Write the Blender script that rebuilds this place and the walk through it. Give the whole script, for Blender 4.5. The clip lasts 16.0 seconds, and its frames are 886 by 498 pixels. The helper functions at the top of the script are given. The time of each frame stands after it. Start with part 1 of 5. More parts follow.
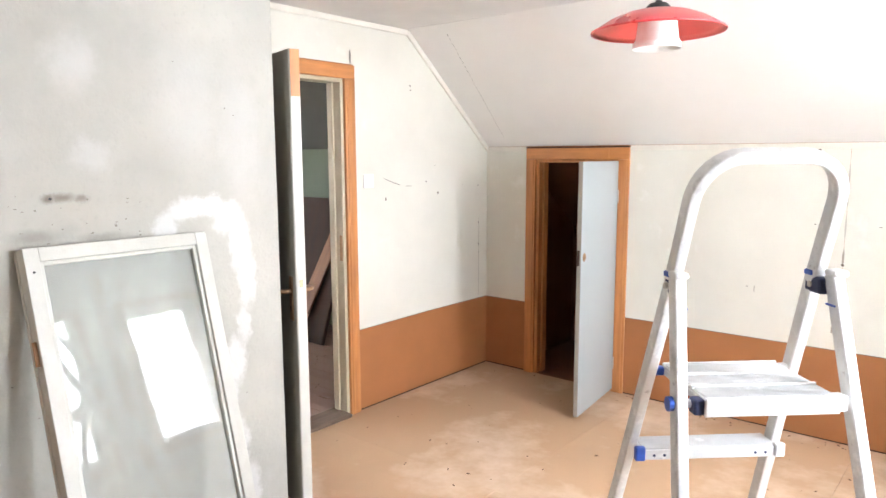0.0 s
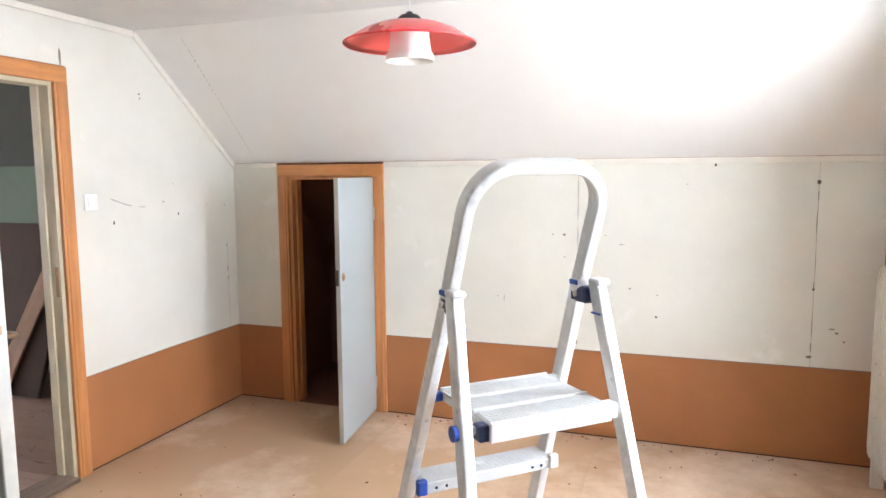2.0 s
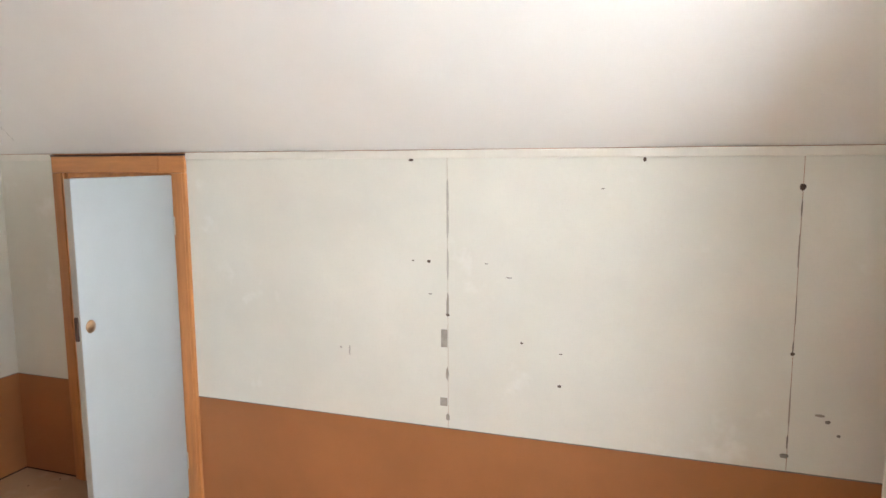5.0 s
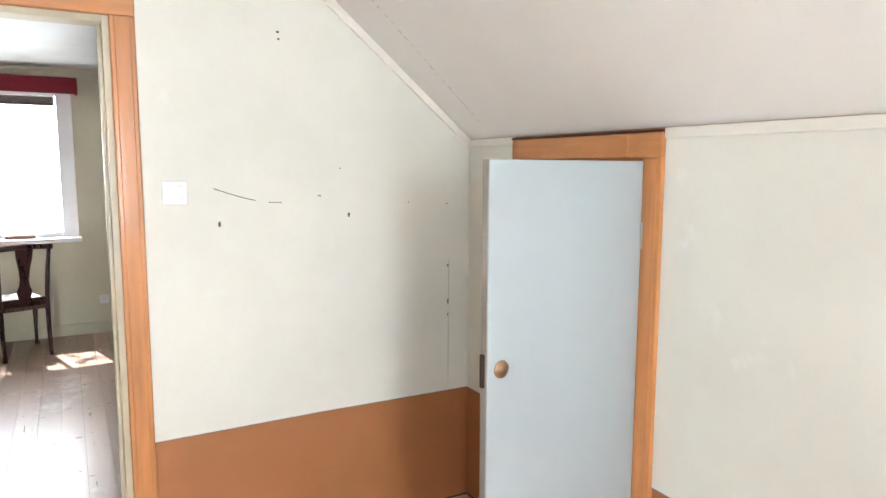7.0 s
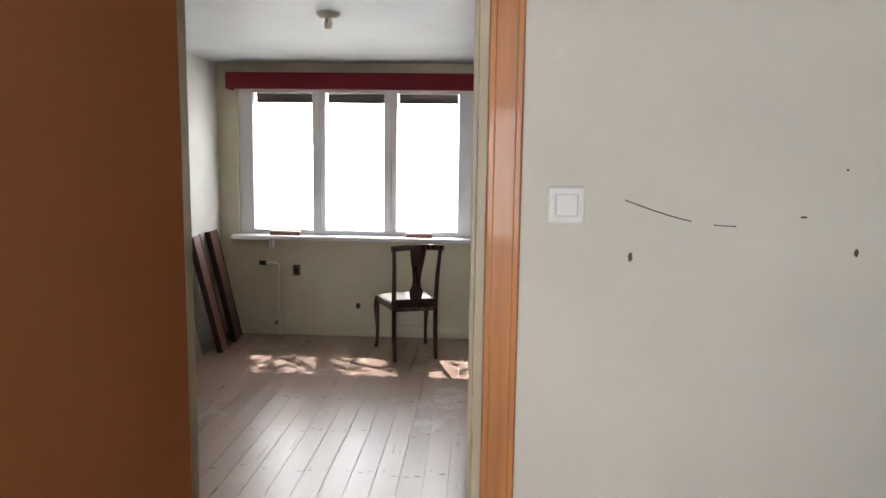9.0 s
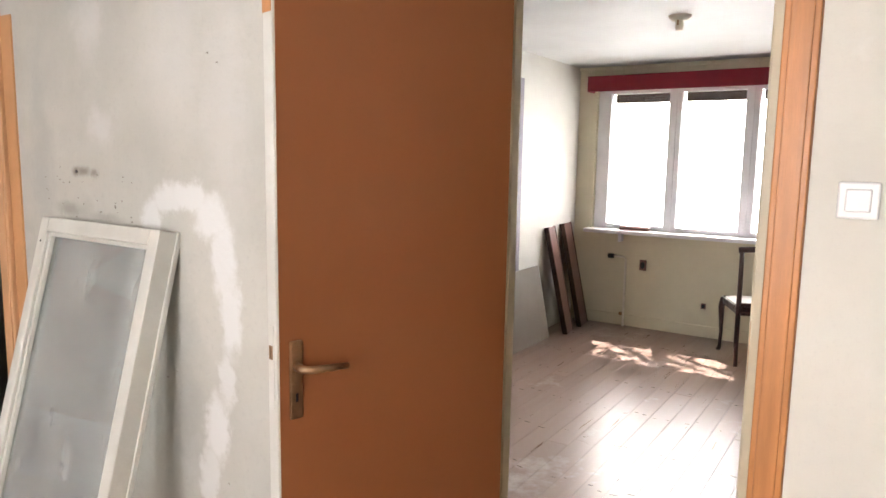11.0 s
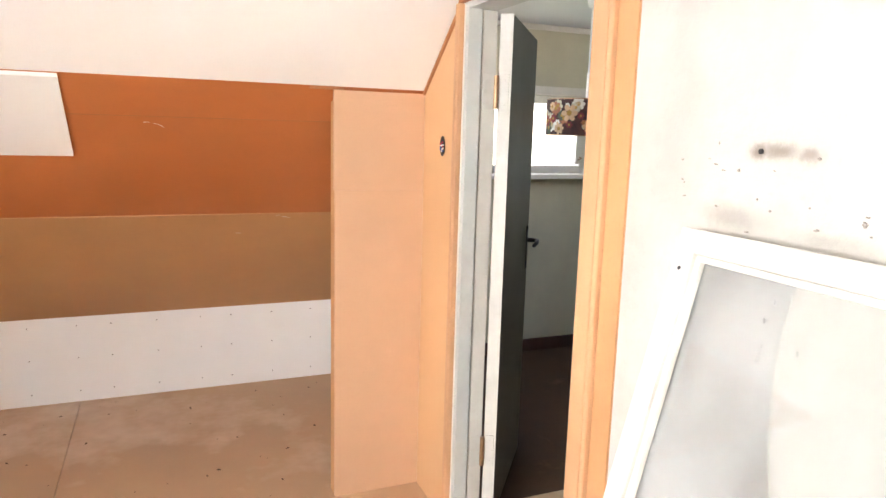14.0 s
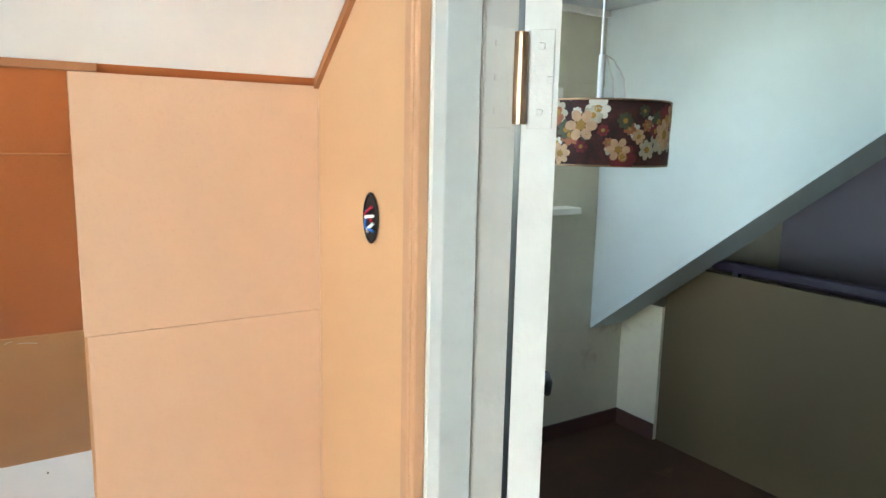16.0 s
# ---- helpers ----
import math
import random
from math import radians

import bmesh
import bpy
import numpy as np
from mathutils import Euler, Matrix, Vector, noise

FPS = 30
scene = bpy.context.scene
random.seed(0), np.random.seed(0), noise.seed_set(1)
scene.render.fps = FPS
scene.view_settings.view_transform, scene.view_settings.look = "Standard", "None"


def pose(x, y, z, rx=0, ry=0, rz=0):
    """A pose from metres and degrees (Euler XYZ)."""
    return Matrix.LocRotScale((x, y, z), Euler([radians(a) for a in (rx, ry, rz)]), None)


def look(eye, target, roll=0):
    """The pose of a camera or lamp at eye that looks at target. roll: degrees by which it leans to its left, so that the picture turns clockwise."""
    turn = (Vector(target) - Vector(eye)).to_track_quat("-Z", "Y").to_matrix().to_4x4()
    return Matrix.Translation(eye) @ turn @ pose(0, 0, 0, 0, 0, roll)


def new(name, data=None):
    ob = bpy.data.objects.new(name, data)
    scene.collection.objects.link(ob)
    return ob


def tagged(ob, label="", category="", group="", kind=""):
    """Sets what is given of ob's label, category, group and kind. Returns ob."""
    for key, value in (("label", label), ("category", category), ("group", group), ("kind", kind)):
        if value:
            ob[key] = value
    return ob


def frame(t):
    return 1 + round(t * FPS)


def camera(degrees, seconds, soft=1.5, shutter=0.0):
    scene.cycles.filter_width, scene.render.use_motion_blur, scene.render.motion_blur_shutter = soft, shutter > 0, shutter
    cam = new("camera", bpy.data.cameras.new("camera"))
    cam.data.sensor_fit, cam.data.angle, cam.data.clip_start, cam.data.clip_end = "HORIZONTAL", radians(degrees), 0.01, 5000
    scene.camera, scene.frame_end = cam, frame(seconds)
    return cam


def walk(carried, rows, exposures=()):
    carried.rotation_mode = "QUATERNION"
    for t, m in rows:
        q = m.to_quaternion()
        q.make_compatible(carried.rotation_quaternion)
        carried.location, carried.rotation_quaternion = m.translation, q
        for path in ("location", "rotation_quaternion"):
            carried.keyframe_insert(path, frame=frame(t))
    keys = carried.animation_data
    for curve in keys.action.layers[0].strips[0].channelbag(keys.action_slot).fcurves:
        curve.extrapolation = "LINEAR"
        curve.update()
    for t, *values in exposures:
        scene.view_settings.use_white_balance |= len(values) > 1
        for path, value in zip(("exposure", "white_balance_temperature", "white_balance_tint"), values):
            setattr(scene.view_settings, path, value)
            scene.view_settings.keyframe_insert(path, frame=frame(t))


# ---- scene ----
cam = camera(66.1, 16.0)
PATH = [
    (0, (2.985, -4.095, 1.561), (1.717, -2.572, 1.29), -0.2),
    (0.5, (2.961, -4.048, 1.564), (1.776, -2.451, 1.347), -0.2),
    (1, (2.939, -4.004, 1.557), (1.888, -2.313, 1.362), -0.2),
    (1.5, (2.91, -3.978, 1.549), (2.056, -2.181, 1.346), -0.2),
    (2, (2.875, -3.953, 1.546), (2.226, -2.074, 1.326), -0.4),
    (2.5, (2.88, -3.925, 1.537), (2.402, -1.997, 1.311), -0.2),
    (3, (2.958, -3.763, 1.52), (2.654, -1.8, 1.29), -0.2),
    (3.2, (3.011, -3.683, 1.534), (2.744, -1.715, 1.297), -0.2),
    (5.3, (3.177, -2.307, 1.583), (2.357, -0.501, 1.322), -0.3),
    (5.5, (3.114, -2.205, 1.552), (2.162, -0.464, 1.299), -0.2),
    (6, (2.928, -1.992, 1.54), (1.661, -0.464, 1.294), -0.2),
    (6.5, (2.789, -1.722, 1.515), (1.259, -0.458, 1.272), -0.05),
    (7, (2.574, -1.555, 1.506), (0.837, -0.594, 1.267), 0.2),
    (7.5, (2.269, -1.491, 1.515), (0.405, -0.808, 1.274), 0.2),
    (8, (1.936, -1.426, 1.504), (-0.006, -1.013, 1.262), 0.4),
    (8.5, (1.659, -1.415, 1.522), (-0.317, -1.235, 1.274), 0.4),
    (8.7, (1.565, -1.436, 1.501), (-0.418, -1.365, 1.255), 0.6),
    (10.8, (1.77, -1.141, 1.488), (0.065, -2.155, 1.237), 0.9),
    (11, (1.81, -1.151, 1.488), (0.155, -2.243, 1.227), 1.0),
    (11.5, (1.91, -1.173, 1.471), (0.381, -2.434, 1.2), 0.7),
    (12, (1.934, -1.27, 1.439), (0.569, -2.703, 1.146), 0.9),
    (12.5, (1.869, -1.477, 1.438), (0.701, -3.068, 1.113), 1.1),
    (13, (1.77, -1.704, 1.441), (0.852, -3.45, 1.11), 1.6),
    (13.5, (1.698, -2.021, 1.45), (0.893, -3.82, 1.113), 1.5),
    (14, (1.62, -2.376, 1.45), (0.862, -4.195, 1.111), 1.6),
    (14.5, (1.554, -2.73, 1.472), (0.798, -4.55, 1.13), 1.4),
    (15, (1.433, -3.146, 1.485), (0.693, -4.972, 1.141), 1.9),
    (15.5, (1.307, -3.474, 1.493), (0.494, -5.269, 1.153), 1.5),
    (16, (1.106, -3.797, 1.511), (0.047, -5.463, 1.19), 1.2),
]
EXPOSURES = [(0, 2.20, 6300, 14), (1.5, 2.12, 6200, 13), (2.5, 1.92, 6050, 13), (3, 1.85, 6100, 13), (5.5, 1.70, 6450, 13), (6.5, 1.80, 6400, 12), (7.2, 2.00, 6250, 11), (8, 1.40, 6300, 11), (8.7, 0.92, 6450, 13), (10.8, 1.60, 6900, 18), (11.5, 2.02, 7000, 19), (12, 2.25, 7100, 20), (12.5, 2.45, 7100, 20), (13.5, 2.80, 6900, 19), (14.5, 3.05, 6600, 15), (15, 3.12, 6200, 9), (15.5, 3.02, 6050, 7), (16, 2.82, 5950, 4)]
walk(cam, [(t, look(e, g, r)) for t, e, g, r in PATH], EXPOSURES)

# ---- world and light ----
SUN_WAY = Vector((0.80, 0.20, -1.25))
world = bpy.data.worlds.new("sky")
scene.world = world
world.use_nodes = True
wn = world.node_tree.nodes
sky = wn.new("ShaderNodeTexSky")
sky.sky_type = "NISHITA"
sky.sun_disc = False
sky.sun_elevation = radians(56.5)
sky.sun_rotation = radians(256)
wn["Background"].inputs[1].default_value = 0.15
world.node_tree.links.new(sky.outputs[0], wn["Background"].inputs[0])

sun = new("sun", bpy.data.lights.new("sun", "SUN"))
sun.data.energy, sun.data.angle, sun.data.color = 5.0, radians(0.5), (1.0, 0.95, 0.88)
sun.matrix_world = look((-12, -5, 22), Vector((-12, -5, 22)) + SUN_WAY)


def window_light(name, where, to, w, h, watts, colour=(0.90, 0.965, 1.0)):
    lamp = new(name, bpy.data.lights.new(name, "AREA"))
    lamp.data.shape, lamp.data.size, lamp.data.size_y = "RECTANGLE", w, h
    lamp.data.energy, lamp.data.color = watts, colour
    lamp.matrix_world = look(where, to)
    return lamp


window_light("east_window_light", (4.12, -1.335, 1.43), (0, -1.335, 1.43), 0.62, 1.15, 16)
window_light("east_window_light", (4.12, -2.33, 1.43), (0.6, -3.7, 0.0), 0.62, 1.15, 20)
window_light("hall_window_light", (-0.72, -6.40, 1.45), (-0.72, 0, 1.45), 0.75, 0.5, 0.27)

# ---- helpers of this scene ----
XE, XW, YS, ZC = 3.875, -4.25, -6.2, 2.34        # east wall, low south wall, flat ceiling
NK = 1.625                            # height of the north knee wall
NA = -0.856                           # where the north slope meets the flat ceiling
SK, SY, SZ = 0.83, -4.835, 1.60       # south slope: rise per metre, through (SY, SZ)
SA = SY + (ZC - SZ) / SK
HY = -6.26                            # window wall of the hall
XP = 0.68                             # face of the grey partition


def south_slope(y):
    return SZ + SK * (y - SY)


def north_slope(y):
    return NK + (ZC - NK) * y / NA


def finish(name, bm, mat, parent=None, label="", smooth=False):
    bmesh.ops.recalc_face_normals(bm, faces=bm.faces)
    me = bpy.data.meshes.new(name)
    bm.to_mesh(me)
    bm.free()
    for m in (mat if isinstance(mat, (list, tuple)) else [mat]):
        me.materials.append(m)
    if smooth:
        for p in me.polygons:
            p.use_smooth = True
    ob = new(name, me)
    if parent is not None:
        ob.parent = parent
    if label:
        ob["label"] = label
    return ob


def part(name, bm, mat, parent, label="", smooth=False):
    return finish(name, bm, mat, parent, label, smooth)


def structure(name, bm, mat, label, category=""):
    return tagged(finish(name, bm, mat), label, category or "wall", "", "structure")


def thing(name, m, label, category, group=""):
    ob = new(name)
    ob.empty_display_size = 0.1
    ob.matrix_world = m
    return tagged(ob, label, category, group)


def box(bm, x0, y0, z0, x1, y1, z1, bevel=0.0, m=None):
    made = bmesh.ops.create_cube(bm, size=1.0)["verts"]
    for v in made:
        v.co = Vector(((x0 + x1) / 2 + v.co.x * abs(x1 - x0), (y0 + y1) / 2 + v.co.y * abs(y1 - y0), (z0 + z1) / 2 + v.co.z * abs(z1 - z0)))
    if bevel:
        edges = list({e for v in made for e in v.link_edges})
        out = bmesh.ops.bevel(bm, geom=edges, offset=bevel, segments=2, affect="EDGES", profile=0.5)
        made = list({v for f in out["faces"] for v in f.verts} | {v for v in made if v.is_valid})
    if m is not None:
        for v in made:
            v.co = m @ v.co
    return made


def one(x0, y0, z0, x1, y1, z1, bevel=0.0, m=None):
    bm = bmesh.new()
    box(bm, x0, y0, z0, x1, y1, z1, bevel, m)
    return bm


def prism(bm, pts, axis, a, b):
    """A polygon of two coordinates, drawn out along the third axis from a to b."""
    def place(p, c):
        return {"x": (c, p[0], p[1]), "y": (p[0], c, p[1]), "z": (p[0], p[1], c)}[axis]
    lo = [bm.verts.new(place(p, a)) for p in pts]
    hi = [bm.verts.new(place(p, b)) for p in pts]
    bm.faces.new(lo), bm.faces.new(hi)
    for i in range(len(pts)):
        j = (i + 1) % len(pts)
        bm.faces.new((lo[i], lo[j], hi[j], hi[i]))


def prism_bm(pts, axis, a, b):
    bm = bmesh.new()
    prism(bm, pts, axis, a, b)
    return bm


def tube(bm, pts, r, n=10, flat=1.0, side=None, square=1.0):
    """A round or, with flat below 1, oval bar along a line of points; square below 1 gives it flat sides."""
    pw = lambda v: math.copysign(abs(v) ** square, v) if abs(v) > 1e-6 else 0.0
    pts = [Vector(p) for p in pts]
    rings = []
    for i, p in enumerate(pts):
        way = (pts[min(i + 1, len(pts) - 1)] - pts[max(i - 1, 0)]).normalized()
        ref = Vector(side) if side is not None else (Vector((0, 0, 1)) if abs(way.z) < 0.9 else Vector((1, 0, 0)))
        a = (ref - way * ref.dot(way)).normalized()
        b = way.cross(a)
        rad = r[i] if isinstance(r, (list, tuple)) else r
        rings.append([bm.verts.new(p + a * pw(math.cos(2 * math.pi * k / n)) * rad + b * pw(math.sin(2 * math.pi * k / n)) * rad * flat) for k in range(n)])
    for p, q in zip(rings, rings[1:]):
        for k in range(n):
            bm.faces.new((p[k], p[(k + 1) % n], q[(k + 1) % n], q[k]))
    bm.faces.new(rings[0]), bm.faces.new(rings[-1])


def tube_bm(pts, r, n=10, flat=1.0, side=None, square=1.0):
    bm = bmesh.new()
    tube(bm, pts, r, n, flat, side, square)
    return bm


def lathe_bm(profile, n=40, close=False):
    """A turned shape round z from (radius, height) pairs."""
    bm = bmesh.new()
    rings = [[bm.verts.new((r * math.cos(2 * math.pi * k / n), r * math.sin(2 * math.pi * k / n), z)) for k in range(n)] for r, z in profile]
    for p, q in zip(rings, rings[1:]):
        for k in range(n):
            bm.faces.new((p[k], p[(k + 1) % n], q[(k + 1) % n], q[k]))
    if close:
        bm.faces.new(rings[0]), bm.faces.new(rings[-1])
    return bm


def blotch(rng, w, h, thick, n=40, rough=0.25, axis="x"):
    """A low patch with a ragged outline, in the plane across x, round the origin."""
    bm = bmesh.new()
    seed = rng.uniform(0, 100)
    ring, inner = [], []
    for k in range(n):
        a = 2 * math.pi * k / n
        f = 1 + rough * noise.noise(Vector((math.cos(a) * 2.2 + seed, math.sin(a) * 2.2, 0))) + rough * 0.5 * noise.noise(Vector((math.cos(a) * 7 + seed, math.sin(a) * 7, 3)))
        ring.append(bm.verts.new((0, math.cos(a) * w / 2 * f, math.sin(a) * h / 2 * f)))
        inner.append(bm.verts.new((thick, math.cos(a) * w / 2 * f * 0.9, math.sin(a) * h / 2 * f * 0.93)))
    for k in range(n):
        bm.faces.new((ring[k], ring[(k + 1) % n], inner[(k + 1) % n], inner[k]))
    bm.faces.new(inner)
    return bm


# ---- materials ----
def surf(name, colour, rough=0.6, var=0.12, scale=3.0, fine=90.0, bump=0.15, metal=0.0, stain=None, grain=None, spec=0.5, piece=0.0, coat=0.0):
    """A painted or raw surface: broad drift, fine grain, and stains (colour, share, scale) with a shape of their own."""
    mat = bpy.data.materials.new(name)
    mat.use_nodes = True
    nt = mat.node_tree
    b = nt.nodes["Principled BSDF"]
    b.inputs["Metallic"].default_value = metal
    b.inputs["Specular IOR Level"].default_value = spec
    b.inputs["Coat Weight"].default_value = coat
    tc = nt.nodes.new("ShaderNodeTexCoord")
    mp = nt.nodes.new("ShaderNodeMapping")
    nt.links.new(tc.outputs["Object"], mp.inputs[0])
    if grain:
        mp.inputs["Scale"].default_value = grain

    def tex(sc, detail=6, rgh=0.6, src=None):
        n = nt.nodes.new("ShaderNodeTexNoise")
        n.inputs["Scale"].default_value, n.inputs["Detail"].default_value, n.inputs["Roughness"].default_value = sc, detail, rgh
        nt.links.new((src or mp).outputs[0 if src is None else "Object"], n.inputs["Vector"])
        return n

    def mix(a, c, f):
        n = nt.nodes.new("ShaderNodeMix")
        n.data_type = "RGBA"
        for sock, val in ((n.inputs[0], f), (n.inputs[6], a), (n.inputs[7], c)):
            if hasattr(val, "is_output"):
                nt.links.new(val, sock)
            else:
                sock.default_value = val
        return n.outputs[2]

    def ramp(src, lo, hi):
        n = nt.nodes.new("ShaderNodeMapRange")
        n.inputs[1].default_value, n.inputs[2].default_value = lo, hi
        nt.links.new(src, n.inputs[0])
        return n.outputs[0]

    base = (*colour, 1)
    dark = (*[c * (1 - 2.2 * var) for c in colour], 1)
    light = (*[min(1, c * (1 + 0.8 * var)) for c in colour], 1)
    broad = tex(scale)
    col = mix(dark, light, ramp(broad.outputs[0], 0.25, 0.7))
    small = tex(fine, 3)
    col = mix(col, dark, ramp(small.outputs[0], 0.55, 1.1))
    if piece:
        oi = nt.nodes.new("ShaderNodeObjectInfo")
        col = mix(col, (*[c * (1 - piece) for c in colour], 1), oi.outputs["Random"])
    if stain:
        for k, (sc, share, size) in enumerate(stain):
            st = tex(size, 5, 0.65, tc)
            st.noise_dimensions = "4D"
            st.inputs["W"].default_value = 3.1 * k + 1.7
            col = mix(col, (*sc, 1), ramp(st.outputs[0], 0.72 - share, 0.80 - share * 0.6))
    nt.links.new(col, b.inputs["Base Color"])
    nt.links.new(ramp_value(nt, broad, rough), b.inputs["Roughness"])
    bp = nt.nodes.new("ShaderNodeBump")
    bp.inputs["Strength"].default_value, bp.inputs["Distance"].default_value = bump, 0.004
    nt.links.new(small.outputs[0], bp.inputs["Height"])
    nt.links.new(bp.outputs[0], b.inputs["Normal"])
    return mat


def ramp_value(nt, src, rough):
    n = nt.nodes.new("ShaderNodeMapRange")
    n.inputs[1].default_value, n.inputs[2].default_value = 0.2, 0.8
    n.inputs[3].default_value, n.inputs[4].default_value = max(0.02, rough - 0.1), min(1, rough + 0.1)
    nt.links.new(src.outputs[0], n.inputs[0])
    return n.outputs[0]


def glass(name, tint=(1, 1, 1), rough=0.0):
    mat = bpy.data.materials.new(name)
    mat.use_nodes = True
    b = mat.node_tree.nodes["Principled BSDF"]
    b.inputs["Base Color"].default_value = (*tint, 1)
    b.inputs["Transmission Weight"].default_value = 1.0
    b.inputs["Roughness"].default_value = rough
    b.inputs["IOR"].default_value = 1.45
    return mat


M_WALL = surf("cream_wall_paper", (0.725, 0.705, 0.63), 0.75, 0.05, 1.6, 140, 0.12, stain=[((0.64, 0.585, 0.47), 0.07, 1.3), ((0.80, 0.79, 0.74), 0.10, 2.6), ((0.50, 0.48, 0.42), 0.0, 9)])
M_EAST = surf("east_wall_paper", (0.78, 0.77, 0.72), 0.75, 0.05, 1.4, 140, 0.12)
M_BOARD = surf("brown_hardboard", (0.40, 0.16, 0.055), 0.55, 0.09, 1.8, 160, 0.10)
M_ORANGE = surf("orange_hardboard", (0.49, 0.155, 0.042), 0.5, 0.10, 1.5, 150, 0.10, stain=[((0.58, 0.27, 0.11), 0.03, 0.9)])
M_TAN = surf("tan_hardboard", (0.53, 0.275, 0.11), 0.6, 0.08, 1.5, 150, 0.10, stain=[((0.42, 0.215, 0.085), 0.06, 0.8)])
M_PEACH = surf("peach_hardboard", (0.60, 0.355, 0.18), 0.6, 0.06, 1.2, 150, 0.08)
M_CASE3 = surf("light_orange_casing_board", (0.54, 0.30, 0.155), 0.5, 0.10, 2.0, 90, 0.10)
M_PINE = surf("orange_stained_pine", (0.57, 0.235, 0.075), 0.42, 0.14, 3.0, 40, 0.12, grain=(9, 9, 0.8), coat=0.2)
M_PINE_H = surf("orange_stained_pine_lying", (0.57, 0.235, 0.075), 0.42, 0.14, 3.0, 40, 0.12, grain=(1, 1, 9), coat=0.2)
M_CEIL = surf("white_ceiling_paint", (0.80, 0.78, 0.745), 0.8, 0.03, 1.2, 120, 0.10)
M_TRIM = surf("cream_trim_paint", (0.78, 0.74, 0.66), 0.5, 0.06, 4, 70, 0.1, stain=[((0.5, 0.42, 0.3), 0.0, 14)])
M_PLASTER = surf("grey_patched_plaster", (0.48, 0.468, 0.422), 0.9, 0.10, 1.7, 60, 0.35, stain=[((0.38, 0.365, 0.33), 0.13, 1.5), ((0.50, 0.49, 0.465), 0.12, 2.3), ((0.30, 0.27, 0.22), 0.0, 22)])


def trowelled(mat, spots, colour, rag=0.10, edge=0.55, size=7.0):
    """Patches of another plaster worked into a wall: round spots (y, z, half width, half height, share) that run together with ragged edges."""
    nt = mat.node_tree
    b = nt.nodes["Principled BSDF"]
    old = b.inputs["Base Color"].links[0].from_socket
    tc = nt.nodes.new("ShaderNodeTexCoord")
    nz = nt.nodes.new("ShaderNodeTexNoise")
    nz.inputs["Scale"].default_value, nz.inputs["Detail"].default_value, nz.inputs["Roughness"].default_value = size, 8, 0.7
    nt.links.new(tc.outputs["Object"], nz.inputs["Vector"])
    off = nt.nodes.new("ShaderNodeVectorMath")
    off.operation = "MULTIPLY_ADD"
    off.inputs[1].default_value = (0, rag, rag)
    nt.links.new(nz.outputs["Color"], off.inputs[0])
    nt.links.new(tc.outputs["Object"], off.inputs[2])
    total = None
    for y, z, w, h, share in spots:
        mp = nt.nodes.new("ShaderNodeVectorMath")
        mp.operation = "SUBTRACT"
        mp.inputs[1].default_value = (0, y + rag / 2, z + rag / 2)
        nt.links.new(off.outputs[0], mp.inputs[0])
        sc = nt.nodes.new("ShaderNodeVectorMath")
        sc.operation = "MULTIPLY"
        sc.inputs[1].default_value = (0, 1 / w, 1 / h)
        nt.links.new(mp.outputs[0], sc.inputs[0])
        ln = nt.nodes.new("ShaderNodeVectorMath")
        ln.operation = "LENGTH"
        nt.links.new(sc.outputs[0], ln.inputs[0])
        mr = nt.nodes.new("ShaderNodeMapRange")
        mr.interpolation_type = "SMOOTHSTEP"
        mr.inputs[1].default_value, mr.inputs[2].default_value, mr.inputs[3].default_value, mr.inputs[4].default_value = edge, 1.0, share, 0.0
        nt.links.new(ln.outputs["Value"], mr.inputs[0])
        if total is None:
            total = mr.outputs[0]
        else:
            mx = nt.nodes.new("ShaderNodeMath")
            mx.operation = "MAXIMUM"
            nt.links.new(total, mx.inputs[0])
            nt.links.new(mr.outputs[0], mx.inputs[1])
            total = mx.outputs[0]
    mix = nt.nodes.new("ShaderNodeMix")
    mix.data_type = "RGBA"
    nt.links.new(total, mix.inputs[0])
    nt.links.new(old, mix.inputs[6])
    mix.inputs[7].default_value = (*colour, 1)
    nt.links.new(mix.outputs[2], b.inputs["Base Color"])


trowelled(M_PLASTER, [(-2.78, 0.9, 0.16, 0.55, 0.5), (-3.3, 1.0, 0.12, 0.4, 0.4), (-2.7, 0.3, 0.35, 0.3, 0.5), (-3.45, 1.5, 0.1, 0.4, 0.35)], (0.30, 0.295, 0.275), 0.25, 0.1)
trowelled(M_PLASTER, [(-3.15, 1.85, 0.12, 0.16, 0.6), (-3.10, 1.57, 0.11, 0.07, 0.6), (-2.75, 1.75, 0.2, 0.3, 0.4), (-2.55, 1.6, 0.12, 0.5, 0.4), (-3.05, 2.15, 0.3, 0.15, 0.4)], (0.56, 0.555, 0.535), 0.22, 0.1)
trowelled(M_PLASTER, [(-2.87, 1.31, 0.060, 0.090, 0.9), (-2.80, 1.365, 0.10, 0.055, 0.9), (-2.70, 1.375, 0.12, 0.050, 0.95), (-2.62, 1.33, 0.09, 0.090, 1.0), (-2.57, 1.22, 0.066, 0.14, 1.0), (-2.545, 1.08, 0.055, 0.15, 1.0), (-2.57, 0.90, 0.040, 0.10, 0.75), (-2.61, 0.76, 0.062, 0.14, 0.9), (-2.645, 0.60, 0.05, 0.15, 0.75), (-2.62, 0.42, 0.07, 0.16, 0.85), (-2.57, 0.2, 0.07, 0.17, 0.8)], (0.63, 0.63, 0.612), 0.13, 0.45, 11.0)
